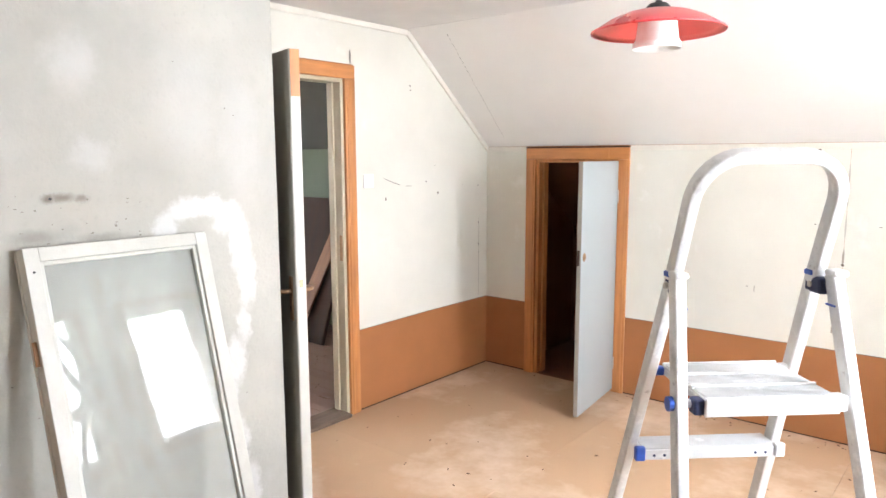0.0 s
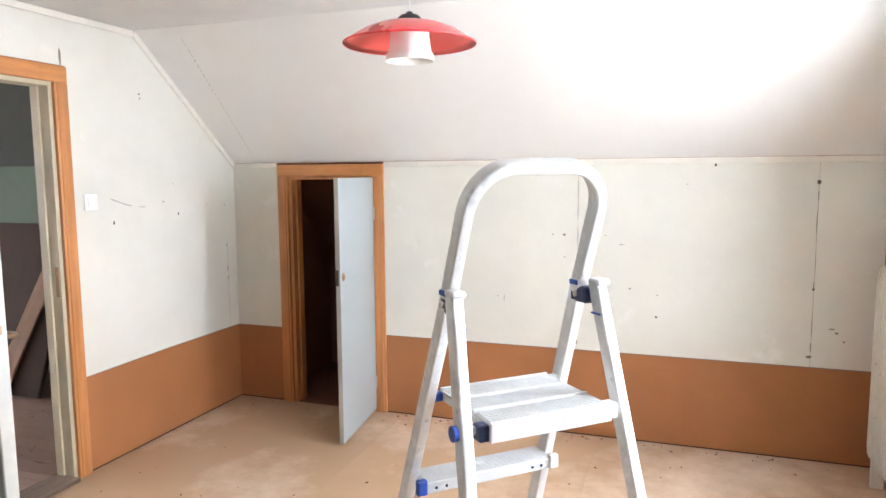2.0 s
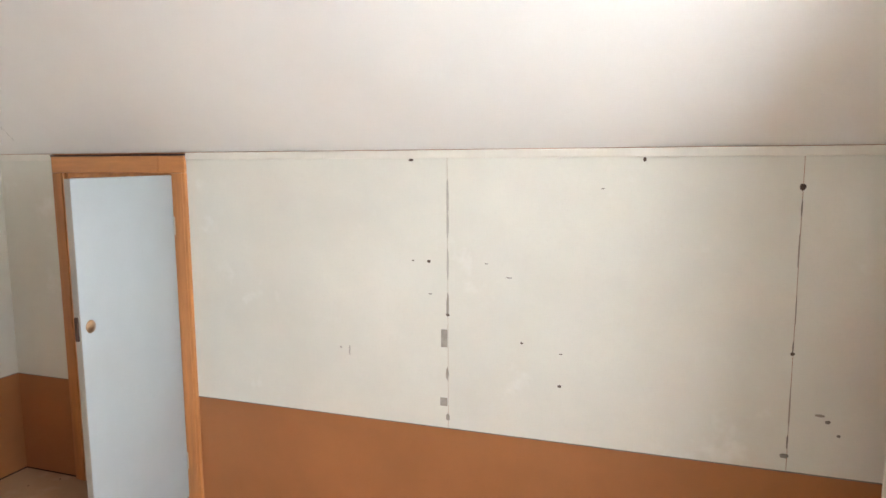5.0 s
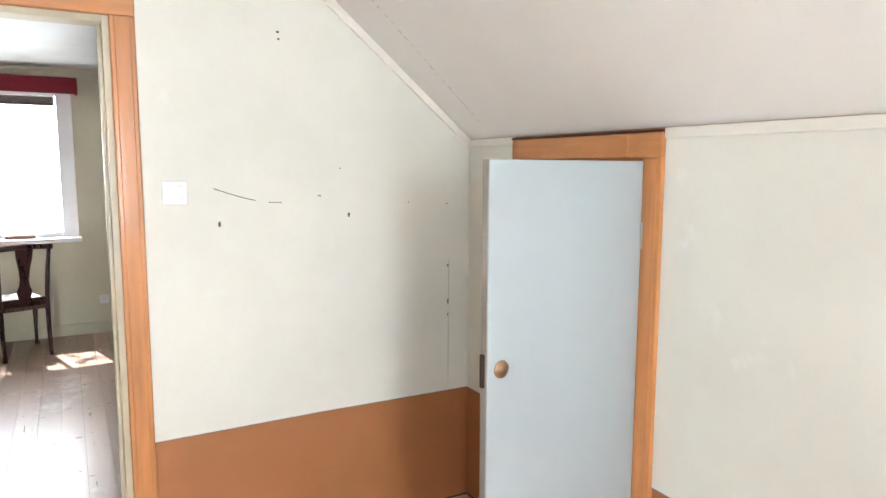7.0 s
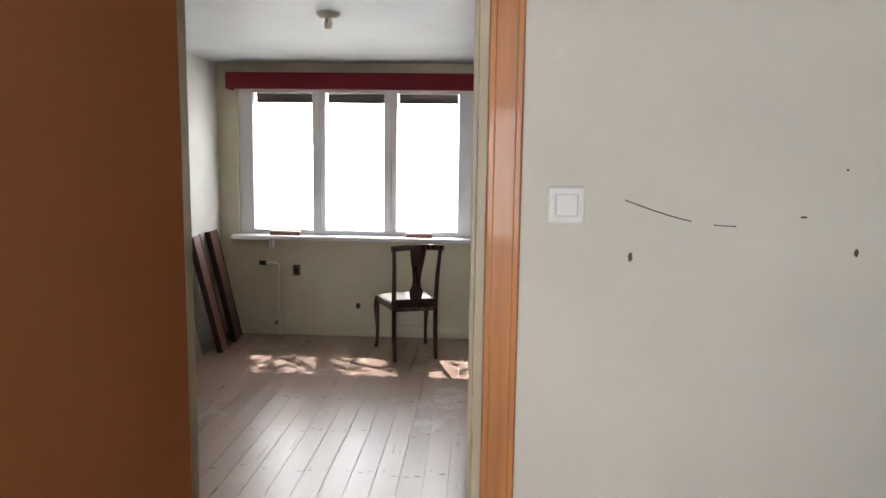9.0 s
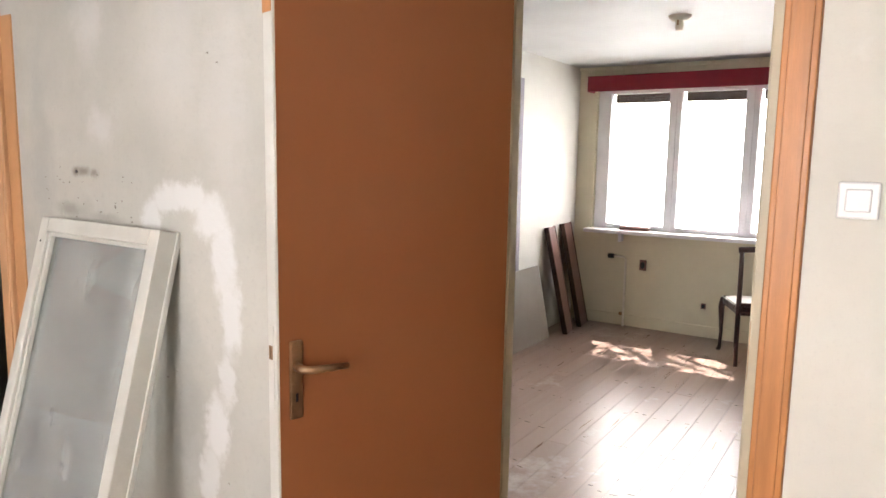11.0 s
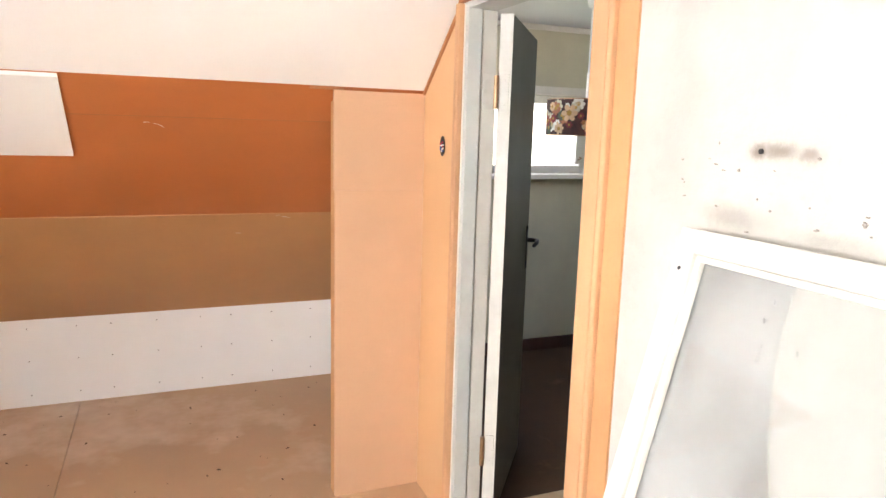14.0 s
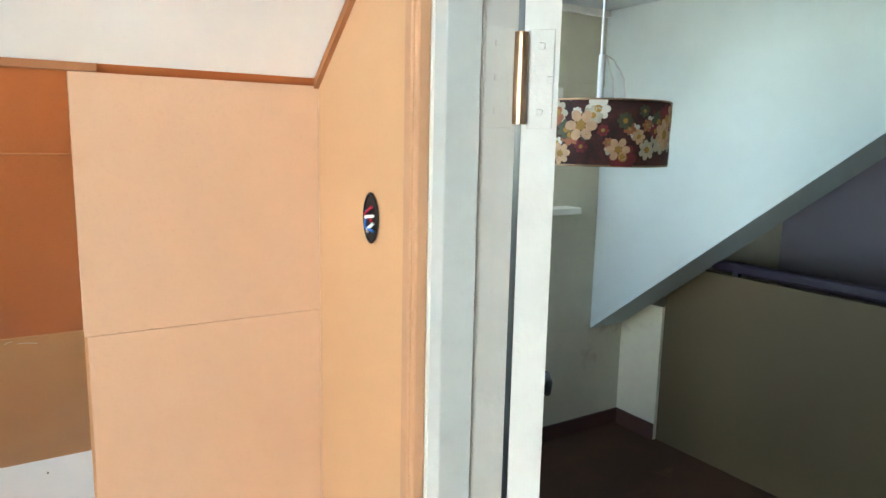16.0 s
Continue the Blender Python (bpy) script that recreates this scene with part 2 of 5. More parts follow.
trowelled(M_PLASTER, [(-3.25, 1.432, 0.03, 0.022, 0.95), (-3.21, 1.434, 0.06, 0.022, 0.8), (-3.15, 1.428, 0.04, 0.020, 0.7), (-3.30, 1.315, 0.10, 0.035, 0.5), (-3.10, 1.30, 0.12, 0.02, 0.35)], (0.17, 0.145, 0.115), 0.03, 0.1, 30.0)
M_STAIN = surf("dark_scraped_plaster", (0.25, 0.225, 0.195), 0.9, 0.2, 14, 60, 0.5)
M_FLOOR = surf("dusty_fibreboard", (0.53, 0.345, 0.21), 0.55, 0.08, 1.4, 120, 0.12, stain=[((0.70, 0.54, 0.41), 0.22, 1.3), ((0.34, 0.20, 0.115), 0.05, 5), ((0.30, 0.18, 0.10), 0.02, 12)], piece=0.08)
M_PLANK = surf("worn_floor_plank", (0.31, 0.205, 0.16), 0.33, 0.10, 3.2, 26, 0.05, grain=(0.6, 7, 7), stain=[((0.46, 0.40, 0.38), 0.13, 2.2), ((0.18, 0.105, 0.08), 0.04, 6), ((0.06, 0.035, 0.025), 0.015, 19)], piece=0.22, spec=0.8)
# worn brown with stains; base colour lowered to imitate the hall's low light
M_HALLFLOOR = surf("shaded_brown_worn_linoleum", (0.075, 0.034, 0.016), 0.75, 0.2, 2.2, 60, 0.2, stain=[((0.16, 0.085, 0.055), 0.10, 2.0), ((0.022, 0.011, 0.008), 0.05, 3.1), ((0.24, 0.16, 0.12), 0.0, 17)], spec=0.3)
M_GREYPAINT = surf("blue_grey_door_paint", (0.37, 0.41, 0.42), 0.45, 0.04, 2.0, 90, 0.08)
M_OLDWHITE = surf("chipped_white_paint", (0.58, 0.575, 0.525), 0.5, 0.06, 5, 70, 0.2, stain=[((0.25, 0.19, 0.13), 0.0, 30)])
M_DOORBROWN = surf("brown_door_board", (0.262, 0.087, 0.027), 0.5, 0.06, 1.4, 110, 0.06)
M_DOORGREY = surf("dull_grey_door_back", (0.30, 0.29, 0.25), 0.6, 0.08, 2, 80, 0.1)
M_STEEL = surf("brushed_steel", (0.62, 0.58, 0.52), 0.35, 0.08, 8, 90, 0.05, metal=1.0)
M_BRONZE = surf("tarnished_brass", (0.42, 0.27, 0.16), 0.4, 0.2, 20, 90, 0.1, metal=1.0)
M_ALU = surf("paint_spotted_aluminium", (0.72, 0.72, 0.715), 0.40, 0.08, 5, 70, 0.15, metal=0.35, stain=[((0.84, 0.84, 0.83), 0.19, 26), ((0.50, 0.50, 0.50), 0.14, 13), ((0.32, 0.30, 0.28), 0.09, 38)])
M_TREAD = surf("ribbed_aluminium_tread", (0.60, 0.595, 0.59), 0.5, 0.1, 8, 80, 0.3, metal=0.4, stain=[((0.85, 0.85, 0.84), 0.12, 17)])
M_BLUE = surf("blue_plastic", (0.03, 0.09, 0.42), 0.4, 0.05, 8, 90, 0.05)
M_NAVY = surf("navy_plastic", (0.012, 0.022, 0.075), 0.45, 0.05, 8, 90, 0.05)
M_RED = surf("red_lamp_enamel", (0.72, 0.045, 0.05), 0.3, 0.04, 6, 90, 0.03, coat=0.4)
M_REDIN = surf("pale_red_enamel", (0.75, 0.12, 0.10), 0.4, 0.04, 6, 90, 0.03)
M_OPAL = surf("opal_glass", (0.88, 0.86, 0.82), 0.35, 0.04, 8, 90, 0.03)
M_BLACK = surf("black_plastic", (0.012, 0.012, 0.013), 0.45, 0.05, 8, 90, 0.05)
M_WHITEPL = surf("white_plastic", (0.82, 0.82, 0.80), 0.35, 0.02, 8, 90, 0.03)
M_RAD = surf("chipped_radiator_enamel", (0.72, 0.68, 0.60), 0.5, 0.06, 5, 60, 0.2, stain=[((0.20, 0.11, 0.065), 0.09, 32), ((0.30, 0.18, 0.10), 0.06, 60), ((0.55, 0.48, 0.38), 0.12, 9)])
M_GLASS = glass("window_glass")


def dusty_pane(name, dust, share):
    """Thin old glass: clear, mirror-like at a slant, under a film of dust."""
    mat = bpy.data.materials.new(name)
    mat.use_nodes = True
    nt = mat.node_tree
    nt.nodes.remove(nt.nodes["Principled BSDF"])
    clear, gloss, film = (nt.nodes.new(k) for k in ("ShaderNodeBsdfTransparent", "ShaderNodeBsdfGlossy", "ShaderNodeBsdfDiffuse"))
    clear.inputs[0].default_value = (0.96, 0.97, 0.965, 1)
    gloss.inputs["Roughness"].default_value = 0.03
    film.inputs[0].default_value = (*dust, 1)
    fr = nt.nodes.new("ShaderNodeFresnel")
    fr.inputs[0].default_value = 1.6
    a, b = nt.nodes.new("ShaderNodeMixShader"), nt.nodes.new("ShaderNodeMixShader")
    nt.links.new(fr.outputs[0], a.inputs[0])
    nt.links.new(clear.outputs[0], a.inputs[1])
    nt.links.new(gloss.outputs[0], a.inputs[2])
    nz = nt.nodes.new("ShaderNodeTexNoise")
    nz.inputs["Scale"].default_value, nz.inputs["Detail"].default_value = 5.0, 7
    mr = nt.nodes.new("ShaderNodeMapRange")
    mr.inputs[1].default_value, mr.inputs[2].default_value, mr.inputs[3].default_value, mr.inputs[4].default_value = 0.3, 0.75, share * 0.45, share * 1.6
    nt.links.new(nz.outputs[0], mr.inputs[0])
    nt.links.new(mr.outputs[0], b.inputs[0])
    nt.links.new(a.outputs[0], b.inputs[1])
    nt.links.new(film.outputs[0], b.inputs[2])
    nt.links.new(b.outputs[0], nt.nodes["Material Output"].inputs[0])
    return mat


M_DUSTY = dusty_pane("dusty_glass", (0.66, 0.66, 0.63), 0.22)
M_WESTWALL = surf("yellowed_wall_paper", (0.68, 0.63, 0.48), 0.75, 0.06, 1.5, 110, 0.1, stain=[((0.50, 0.45, 0.32), 0.03, 1.4)])
M_WESTPALE = surf("pale_wall_paper", (0.74, 0.735, 0.68), 0.7, 0.05, 1.5, 110, 0.1)
M_WESTCEIL = surf("grey_white_ceiling", (0.70, 0.72, 0.73), 0.6, 0.06, 1.2, 100, 0.1)
M_VALANCE = surf("dark_red_cloth", (0.20, 0.012, 0.022), 0.85, 0.1, 6, 160, 0.3)
M_MAHOGANY = surf("dark_mahogany", (0.045, 0.014, 0.012), 0.3, 0.2, 4, 60, 0.1, grain=(6, 6, 1), coat=0.3)
M_CUSHION = surf("pale_seat_cloth", (0.68, 0.67, 0.66), 0.85, 0.06, 9, 160, 0.3)
M_BROWNPANEL = surf("red_brown_panel", (0.20, 0.095, 0.075), 0.45, 0.1, 3, 70, 0.1)
M_DARKWOOD = surf("dark_brown_wood", (0.05, 0.022, 0.013), 0.8, 0.2, 4, 60, 0.15, grain=(5, 5, 0.8))
M_GREYSHEET = surf("grey_beige_sheet", (0.31, 0.28, 0.24), 0.7, 0.07, 2, 90, 0.1)
# cream kept dim in its base colour for the unlit hall, plus stains
M_HALLWALL = surf("dim_cream_hall_wall", (0.60, 0.56, 0.41), 0.7, 0.09, 1.6, 100, 0.12, stain=[((0.40, 0.33, 0.22), 0.07, 2.5), ((0.24, 0.17, 0.10), 0.0, 14)])
M_HALLBLUE = surf("pale_blue_hall_wall", (0.50, 0.565, 0.55), 0.45, 0.06, 1.4, 100, 0.08)
# beige cut to near-black brown so the low panel sits in stairwell shade
M_BEIGE_SHADE = surf("shaded_beige_stair_panel", (0.088, 0.062, 0.026), 0.6, 0.07, 1.8, 100, 0.1)
M_LILAC = surf("grey_lilac_stair_wall", (0.30, 0.28, 0.33), 0.7, 0.06, 2, 100, 0.1)
# near-black carries the shade on the room side of the blinds
M_SASHDARK = surf("shaded_window_blind", (0.03, 0.03, 0.032), 0.6, 0.1, 8, 90, 0.1)
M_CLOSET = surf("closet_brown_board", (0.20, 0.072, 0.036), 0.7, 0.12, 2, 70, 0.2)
M_LEAF = surf("tree_leaf", (0.07, 0.13, 0.035), 0.55, 0.2, 6, 60, 0.1)
M_BARK = surf("tree_bark", (0.10, 0.075, 0.055), 0.9, 0.2, 8, 40, 0.6)
M_GRASS = surf("summer_grass", (0.08, 0.12, 0.035), 0.9, 0.2, 0.6, 20, 0.4)
M_CABLE = surf("grey_cable", (0.55, 0.53, 0.48), 0.5, 0.05, 8, 90, 0.05)
M_ROOF = surf("roof_board", (0.2, 0.13, 0.09), 0.8, 0.1, 2, 60, 0.2)

# ---- large structure ----
# floors: boards of the attic room, planks of the west room and the hall follow at the end of the file
structure("floor", one(-0.02, YS - 0.1, -0.21, XE + 0.25, 1.0, -0.022), M_ROOF, "wooden sub-floor under the attic room", "floor")
structure("hall_floor", one(-3.1, HY - 0.1, -0.20, XP - 0.05, -3.7, 0.0), M_HALLFLOOR, "brown worn hall floor with stains, base colour darkened for shade", "floor")
structure("west_floor", one(XW - 0.2, -3.7, -0.20, -0.02, 1.0, -0.022), M_ROOF, "wooden sub-floor under the plank floor", "floor")

# west wall of the attic room with the door opening, and its continuation over the door
D0, D1, DH = -1.40, -2.17, 2.0
bm = bmesh.new()
prism(bm, [(0.10, 0), (0.10, NK - 0.08), (0.0, NK), (NA, ZC), (D0, ZC), (D0, 0)], "x", -0.10, 0.0)
box(bm, -0.10, D1, DH, 0.0, D0, ZC)
box(bm, -0.10, -2.40, 0, 0.0, D1, ZC)
wall_west = structure("wall_west", bm, M_BOARD, "brown hardboard wall with a door opening under the sloping roof")
bm = bmesh.new()
prism(bm, [(-0.003, 0.517), (-0.003, NK), (NA, ZC), (D0 + 0.08, ZC), (D0 + 0.08, 0.512), (-0.7, 0.519)], "x", 0.0, 0.004)
part("panel", bm, M_WALL, wall_west, "cream papered upper wall board with nail holes")
part("panel", one(0.0, D1 - 0.3, 2.085, 0.004, D0 + 0.08, ZC), M_WALL, wall_west)

# north knee wall with the closet opening
C0, C1, CH = 0.43, 1.045, 1.535
bm = bmesh.new()
box(bm, -0.10, 0.0, 0, C0, 0.10, NK)
box(bm, C0, 0.0, CH, C1, 0.10, NK)
box(bm, C1, 0.0, 0, XE, 0.10, NK)
wall_north = structure("wall_north", bm, M_BOARD, "low knee wall with brown hardboard along the bottom")
for a, b in ((0.004, 0.352), (1.118, 2.3325), (2.3345, 3.5575), (3.5595, XE - 0.004)):
    top = NK - 0.03
    part("panel", one(a, -0.004, 0.515 + 0.002 * (a % 1), b, 0.0, top), M_WALL, wall_north)

# east wall with two windows
WZ0, WZ1 = 0.87, 2.0
W1, W2 = (-1.03, -1.64), (-2.02, -2.64)
bm = bmesh.new()
prism(bm, [(0.1, 0), (0.1, NK - 0.05), (0, NK + 0.05), (NA, ZC + 0.05), (W1[0], ZC + 0.05), (W1[0], 0)], "x", XE, XE + 0.25)
for a, b in (W1, W2):
    box(bm, XE, b, 0, XE + 0.25, a, WZ0)
    box(bm, XE, b, WZ1, XE + 0.25, a, ZC + 0.05)
box(bm, XE, W2[0], 0, XE + 0.25, W1[1], ZC + 0.05)
box(bm, XE, YS - 0.1, 0, XE + 0.25, W2[1], ZC + 0.05)
wall_east = structure("wall_east", bm, M_EAST, "cream east wall with two bright windows and a brown lower board")
part("panel", one(XE - 0.004, -0.96, 0.0, XE, -0.004, 1.235), M_BOARD, wall_east, "brown hardboard behind the radiator")

# grey partition: chimney block, wall with the hall door, orange board at its end
E0, E1, EH = -3.74, -4.50, 1.865
bm = bmesh.new()
box(bm, -0.10, -3.66, 0, XP, -2.386, ZC)
box(bm, XP - 0.10, E0, 0, XP, -3.66, ZC)
wall_grey = structure("wall_grey", bm, M_PLASTER, "scraped grey plaster wall with white filler patches")
bm = bmesh.new()
prism(bm, [(E0, EH), (E0, ZC), (SA, ZC), (E1, south_slope(E1)), (E1, EH)], "x", XP - 0.10, XP)
prism(bm, [(E1, 0), (E1, south_slope(E1)), (YS, south_slope(YS)), (YS, 0)], "x", XP - 0.10, XP)
wall_hall = structure("wall_hall", bm, M_WALL, "white board wall above the hall door under the slope")
part("panel", prism_bm([(E1 - 0.03, 0.0), (E1 - 0.03, south_slope(E1 - 0.03) - 0.006), (SY + 0.001, SZ - 0.006), (SY + 0.001, 0.0)], "x", XP, XP + 0.006), M_PEACH, wall_hall, "peach hardboard panel with a hole for a switch")
part("panel", one(XP, -3.660, 0.0, XP + 0.006, -3.592, 1.93), surf("orange_filler_board", (0.53, 0.27, 0.12), 0.55, 0.10, 2.0, 90, 0.10), wall_hall)

# slopes, ceilings and roof
bm = bmesh.new()
prism(bm, [(0.12, NK - 0.10), (NA, ZC), (NA, ZC + 0.12), (0.12, NK + 0.02)], "x", -0.05, XE + 0.2)
structure("ceiling_north_slope", bm, M_CEIL, "white sloping ceiling above the knee wall", "ceiling")
# west stretch of the slope: grey-green, with its dimness put into the colour
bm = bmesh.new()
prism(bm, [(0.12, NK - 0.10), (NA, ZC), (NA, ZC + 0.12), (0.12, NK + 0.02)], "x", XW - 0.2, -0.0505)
structure("west_ceiling_slope", bm, surf("green_grey_slope_shade", (0.085, 0.087, 0.072), 0.8, 0.06, 2, 90, 0.1), "grey-green sloping ceiling of the west room, shade put into its colour", "ceiling")
bm = bmesh.new()
prism(bm, [(SY, SZ), (SA, ZC), (SA, ZC + 0.12), (SY, SZ + 0.12)], "x", XP - 0.02, XE + 0.2)
structure("ceiling_south_slope", bm, M_CEIL, "white sloping ceiling over the open eaves", "ceiling")
structure("ceiling", one(XP - 0.75, SA, ZC, XE + 0.2, NA, ZC + 0.12), surf("smudged_ceiling_paint", (0.78, 0.765, 0.74), 0.8, 0.06, 1.6, 120, 0.12, stain=[((0.58, 0.56, 0.54), 0.10, 1.2)]), "flat white ceiling with cracked board joints", "ceiling")
bm = bmesh.new()
prism(bm, [(YS - 0.1, south_slope(YS - 0.1) + 0.012), (SY, SZ + 0.012), (SY, SZ + 0.14), (YS - 0.1, south_slope(YS - 0.1) + 0.14)], "x", XP - 0.1, XE + 0.2)
eaves = structure("eaves_slope", bm, M_ROOF, "sloping hardboard lining of the open eaves", "ceiling")
ysm = -5.475


def eave_board(name, y0, y1, x0, x1, mat, label, lift=0.0):
    b = bmesh.new()
    prism(b, [(y0, south_slope(y0) - lift), (y1, south_slope(y1) - lift), (y1, south_slope(y1) + 0.012 - lift), (y0, south_slope(y0) + 0.012 - lift)], "x", x0, x1)
    return part(name, b, mat, eaves, label)


eave_board("board", ysm + 0.002, SY + 0.0, XP, XE, M_ORANGE, "orange-brown hardboard sheet")
eave_board("board", YS, ysm - 0.002, XP, XE, M_TAN, "tan hardboard sheet with a straight joint")
eave_board("board", -5.145, SY - 0.002, 1.905, XE, M_CEIL, "white board hanging lower over the eaves", 0.014)
eave_board("joint", -4.9855, -4.984, XP, 1.90, M_BOARD, "dark joint between two hardboard sheets", 0.0012)
structure("wall_south", one(XP - 0.1, YS - 0.1, 0, XE + 0.2, YS, south_slope(YS) + 0.02), surf("white_plasterboard", (0.86, 0.86, 0.86), 0.8, 0.03, 1.5, 110, 0.08), "low white plasterboard wall with screw heads under the eaves")

# boxed end of the knee wall beside the hall door
bm = bmesh.new()
box(bm, XP + 0.006, SY - 0.018, 0, 1.03, SY, 1.2262)
box(bm, XP + 0.006, SY - 0.018, 1.227, 1.034, SY, SZ - 0.012)
wall_box = structure("wall_knee_end", bm, surf("peach_board_end", (0.60, 0.37, 0.225), 0.6, 0.06, 1.2, 150, 0.08, piece=0.0), "short tan hardboard knee wall panel in two sheets")
structure("wall_knee_stud", one(0.99, SY - 0.07, 0, 1.03, SY - 0.019, SZ - 0.05), M_TAN, "raw stud behind the edge of the knee panel", "stud")

# closet behind the knee wall
bm = bmesh.new()
box(bm, 0.15, 0.10, -0.03, 0.20, 1.0, 1.6)
box(bm, 1.35, 0.10, -0.03, 1.40, 1.0, 1.6)
box(bm, 0.15, 0.95, -0.03, 1.40, 1.0, 1.6)
prism(bm, [(0.11, NK - 0.02), (1.0, 0.95), (1.0, 1.0), (0.11, NK + 0.03)], "x", 0.15, 1.40)
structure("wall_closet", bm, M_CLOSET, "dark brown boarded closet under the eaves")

# west room
bm = bmesh.new()
box(bm, XW - 0.2, -3.49, 0, XW, -1.47, 0.885)
box(bm, XW - 0.2, -3.49, 2.16, XW, -1.47, ZC)
box(bm, XW - 0.2, -3.76, 0, XW, -3.49, ZC)
prism(bm, [(0.1, 0), (0.1, NK - 0.08), (0.0, NK), (NA, ZC), (-1.47, ZC), (-1.47, 0)], "x", XW - 0.2, XW)
wall_window = structure("wall_window", bm, M_WESTWALL, "yellowed wall with a wide three-part window")
# green lowered well below its tone to imitate shade under the slope
structure("wall_west_north", one(XW, 0.0, 0, -0.10, 0.10, NK), surf("shaded_green_wall", (0.16, 0.195, 0.14), 0.8, 0.08, 2, 90, 0.1), "green knee wall of the west room, darkened in colour as if shaded")
structure("wall_west_south", one(XW, -3.76, 0, XP - 0.1, -3.66, ZC), M_WESTPALE, "pale papered wall beside the window")
structure("west_ceiling", one(XW, -3.66, ZC, -0.07, NA, ZC + 0.10), M_WESTCEIL, "grey-white flat ceiling of the west room", "ceiling")

# hall behind the grey partition
HZ = 2.13
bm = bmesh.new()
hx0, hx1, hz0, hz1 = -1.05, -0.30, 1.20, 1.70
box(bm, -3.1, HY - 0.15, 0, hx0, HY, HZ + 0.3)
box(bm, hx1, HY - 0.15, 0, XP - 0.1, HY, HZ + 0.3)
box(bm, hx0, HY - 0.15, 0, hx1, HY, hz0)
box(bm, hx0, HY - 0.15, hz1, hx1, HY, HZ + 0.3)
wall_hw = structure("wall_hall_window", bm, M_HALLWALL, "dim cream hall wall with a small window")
structure("hall_ceiling", one(-3.1, HY, HZ, XP - 0.1, -3.76, HZ + 0.1), M_WESTCEIL, "pale ceiling of the hall", "ceiling")
bm = bmesh.new()
prism(bm, [(HY, 0.56), (-4.24, HZ - 0.02), (-4.24, HZ), (HY, HZ)], "x", -1.62, -1.37)
structure("wall_stair_head", bm, M_HALLBLUE, "pale blue bulkhead with a slanting underside above the stairs")
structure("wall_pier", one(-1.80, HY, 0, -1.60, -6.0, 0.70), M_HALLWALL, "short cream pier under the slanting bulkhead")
structure("wall_stair_panel", one(-1.66, -6.0, 0, -1.62, -3.65, 0.92), M_BEIGE_SHADE, "beige half-high panel along the stairwell, shade put into its colour")
structure("wall_stair", one(-3.1, HY, -0.2, -3.0, -3.65, HZ), M_LILAC, "grey-lilac wall of the stairwell")

# ---- joinery of the attic room ----
def casing(name, parent, axis, mat_up, mat_lie, lo, hi, height, width, face, out, bottom=0.0, first=None):
    """Door or window casing round an opening from lo to hi: two uprights and a head, mitred by overlap. axis: the wall runs along x or y."""
    def bar(a, b, z0, z1, mat, nm):
        bm = bmesh.new()
        if axis == "y":
            box(bm, face, a, z0, face + out, b, z1, 0.004)
            box(bm, face, a + (b - a) * 0.18, z0 + 0.001, face + out + 0.004 * (1 if out > 0 else -1), b - (b - a) * 0.18, z1 - 0.001, 0.003)
        else:
            box(bm, a, face, z0, b, face + out, z1, 0.004)
            box(bm, a + (b - a) * 0.18, face, z0 + 0.001, b - (b - a) * 0.18, face + out + 0.004 * (1 if out > 0 else -1), z1 - 0.001, 0.003)
        part(nm, bm, mat, parent)
    first = width if first is None else first
    bar(lo - first, lo, bottom, height, mat_up, "casing")
    bar(hi, hi + width, bottom, height, mat_up, "casing")
    bar(lo - first, hi + width, height, height + width, mat_lie, "casing_head")


def jamb(parent, axis, lo, hi, height, a, b, mat, t=0.022):
    """Lining of a door opening, with a stop bead."""
    mid = a + (b - a) * 0.45
    for u, v in ((lo, lo + t), (hi - t, hi)):
        bm = bmesh.new()
        box(bm, *((a, u, 0, b, v, height) if axis == "y" else (u, a, 0, v, b, height)), 0.002)
        w0, w1 = (v, v + 0.012) if u == lo else (u - 0.012, u)
        box(bm, *((a + 0.002, w0, 0, mid, w1, height) if axis == "y" else (w0, mid, 0, w1, b - 0.002, height)), 0.002)
        part("jamb", bm, mat, parent)
    bm = bmesh.new()
    box(bm, *((a, lo + t, height - t, b, hi - t, height) if axis == "y" else (lo + t, a, height - t, hi - t, b, height)), 0.002)
    part("jamb_head", bm, mat, parent)


def hinge_set(parent, where, tall=0.11):
    """A butt hinge: two leaves with screws and a knuckle; local z up."""
    h = part("hinge", tube_bm([(0, 0, -tall / 2), (0, 0, tall / 2)], 0.008, 10), M_BRONZE, parent, "worn painted butt hinge")
    h.matrix_basis = where
    for s in (-1, 1):
        bm = one(s * 0.006, 0.006, -tall / 2, s * 0.036, 0.009, tall / 2, 0.001)
        for z in (-0.4, 0, 0.4):
            box(bm, s * 0.018, 0.004, z * tall - 0.004, s * 0.026, 0.007, z * tall + 0.004, 0.001)
        part("hinge_leaf", bm, M_OLDWHITE, h)
    return h


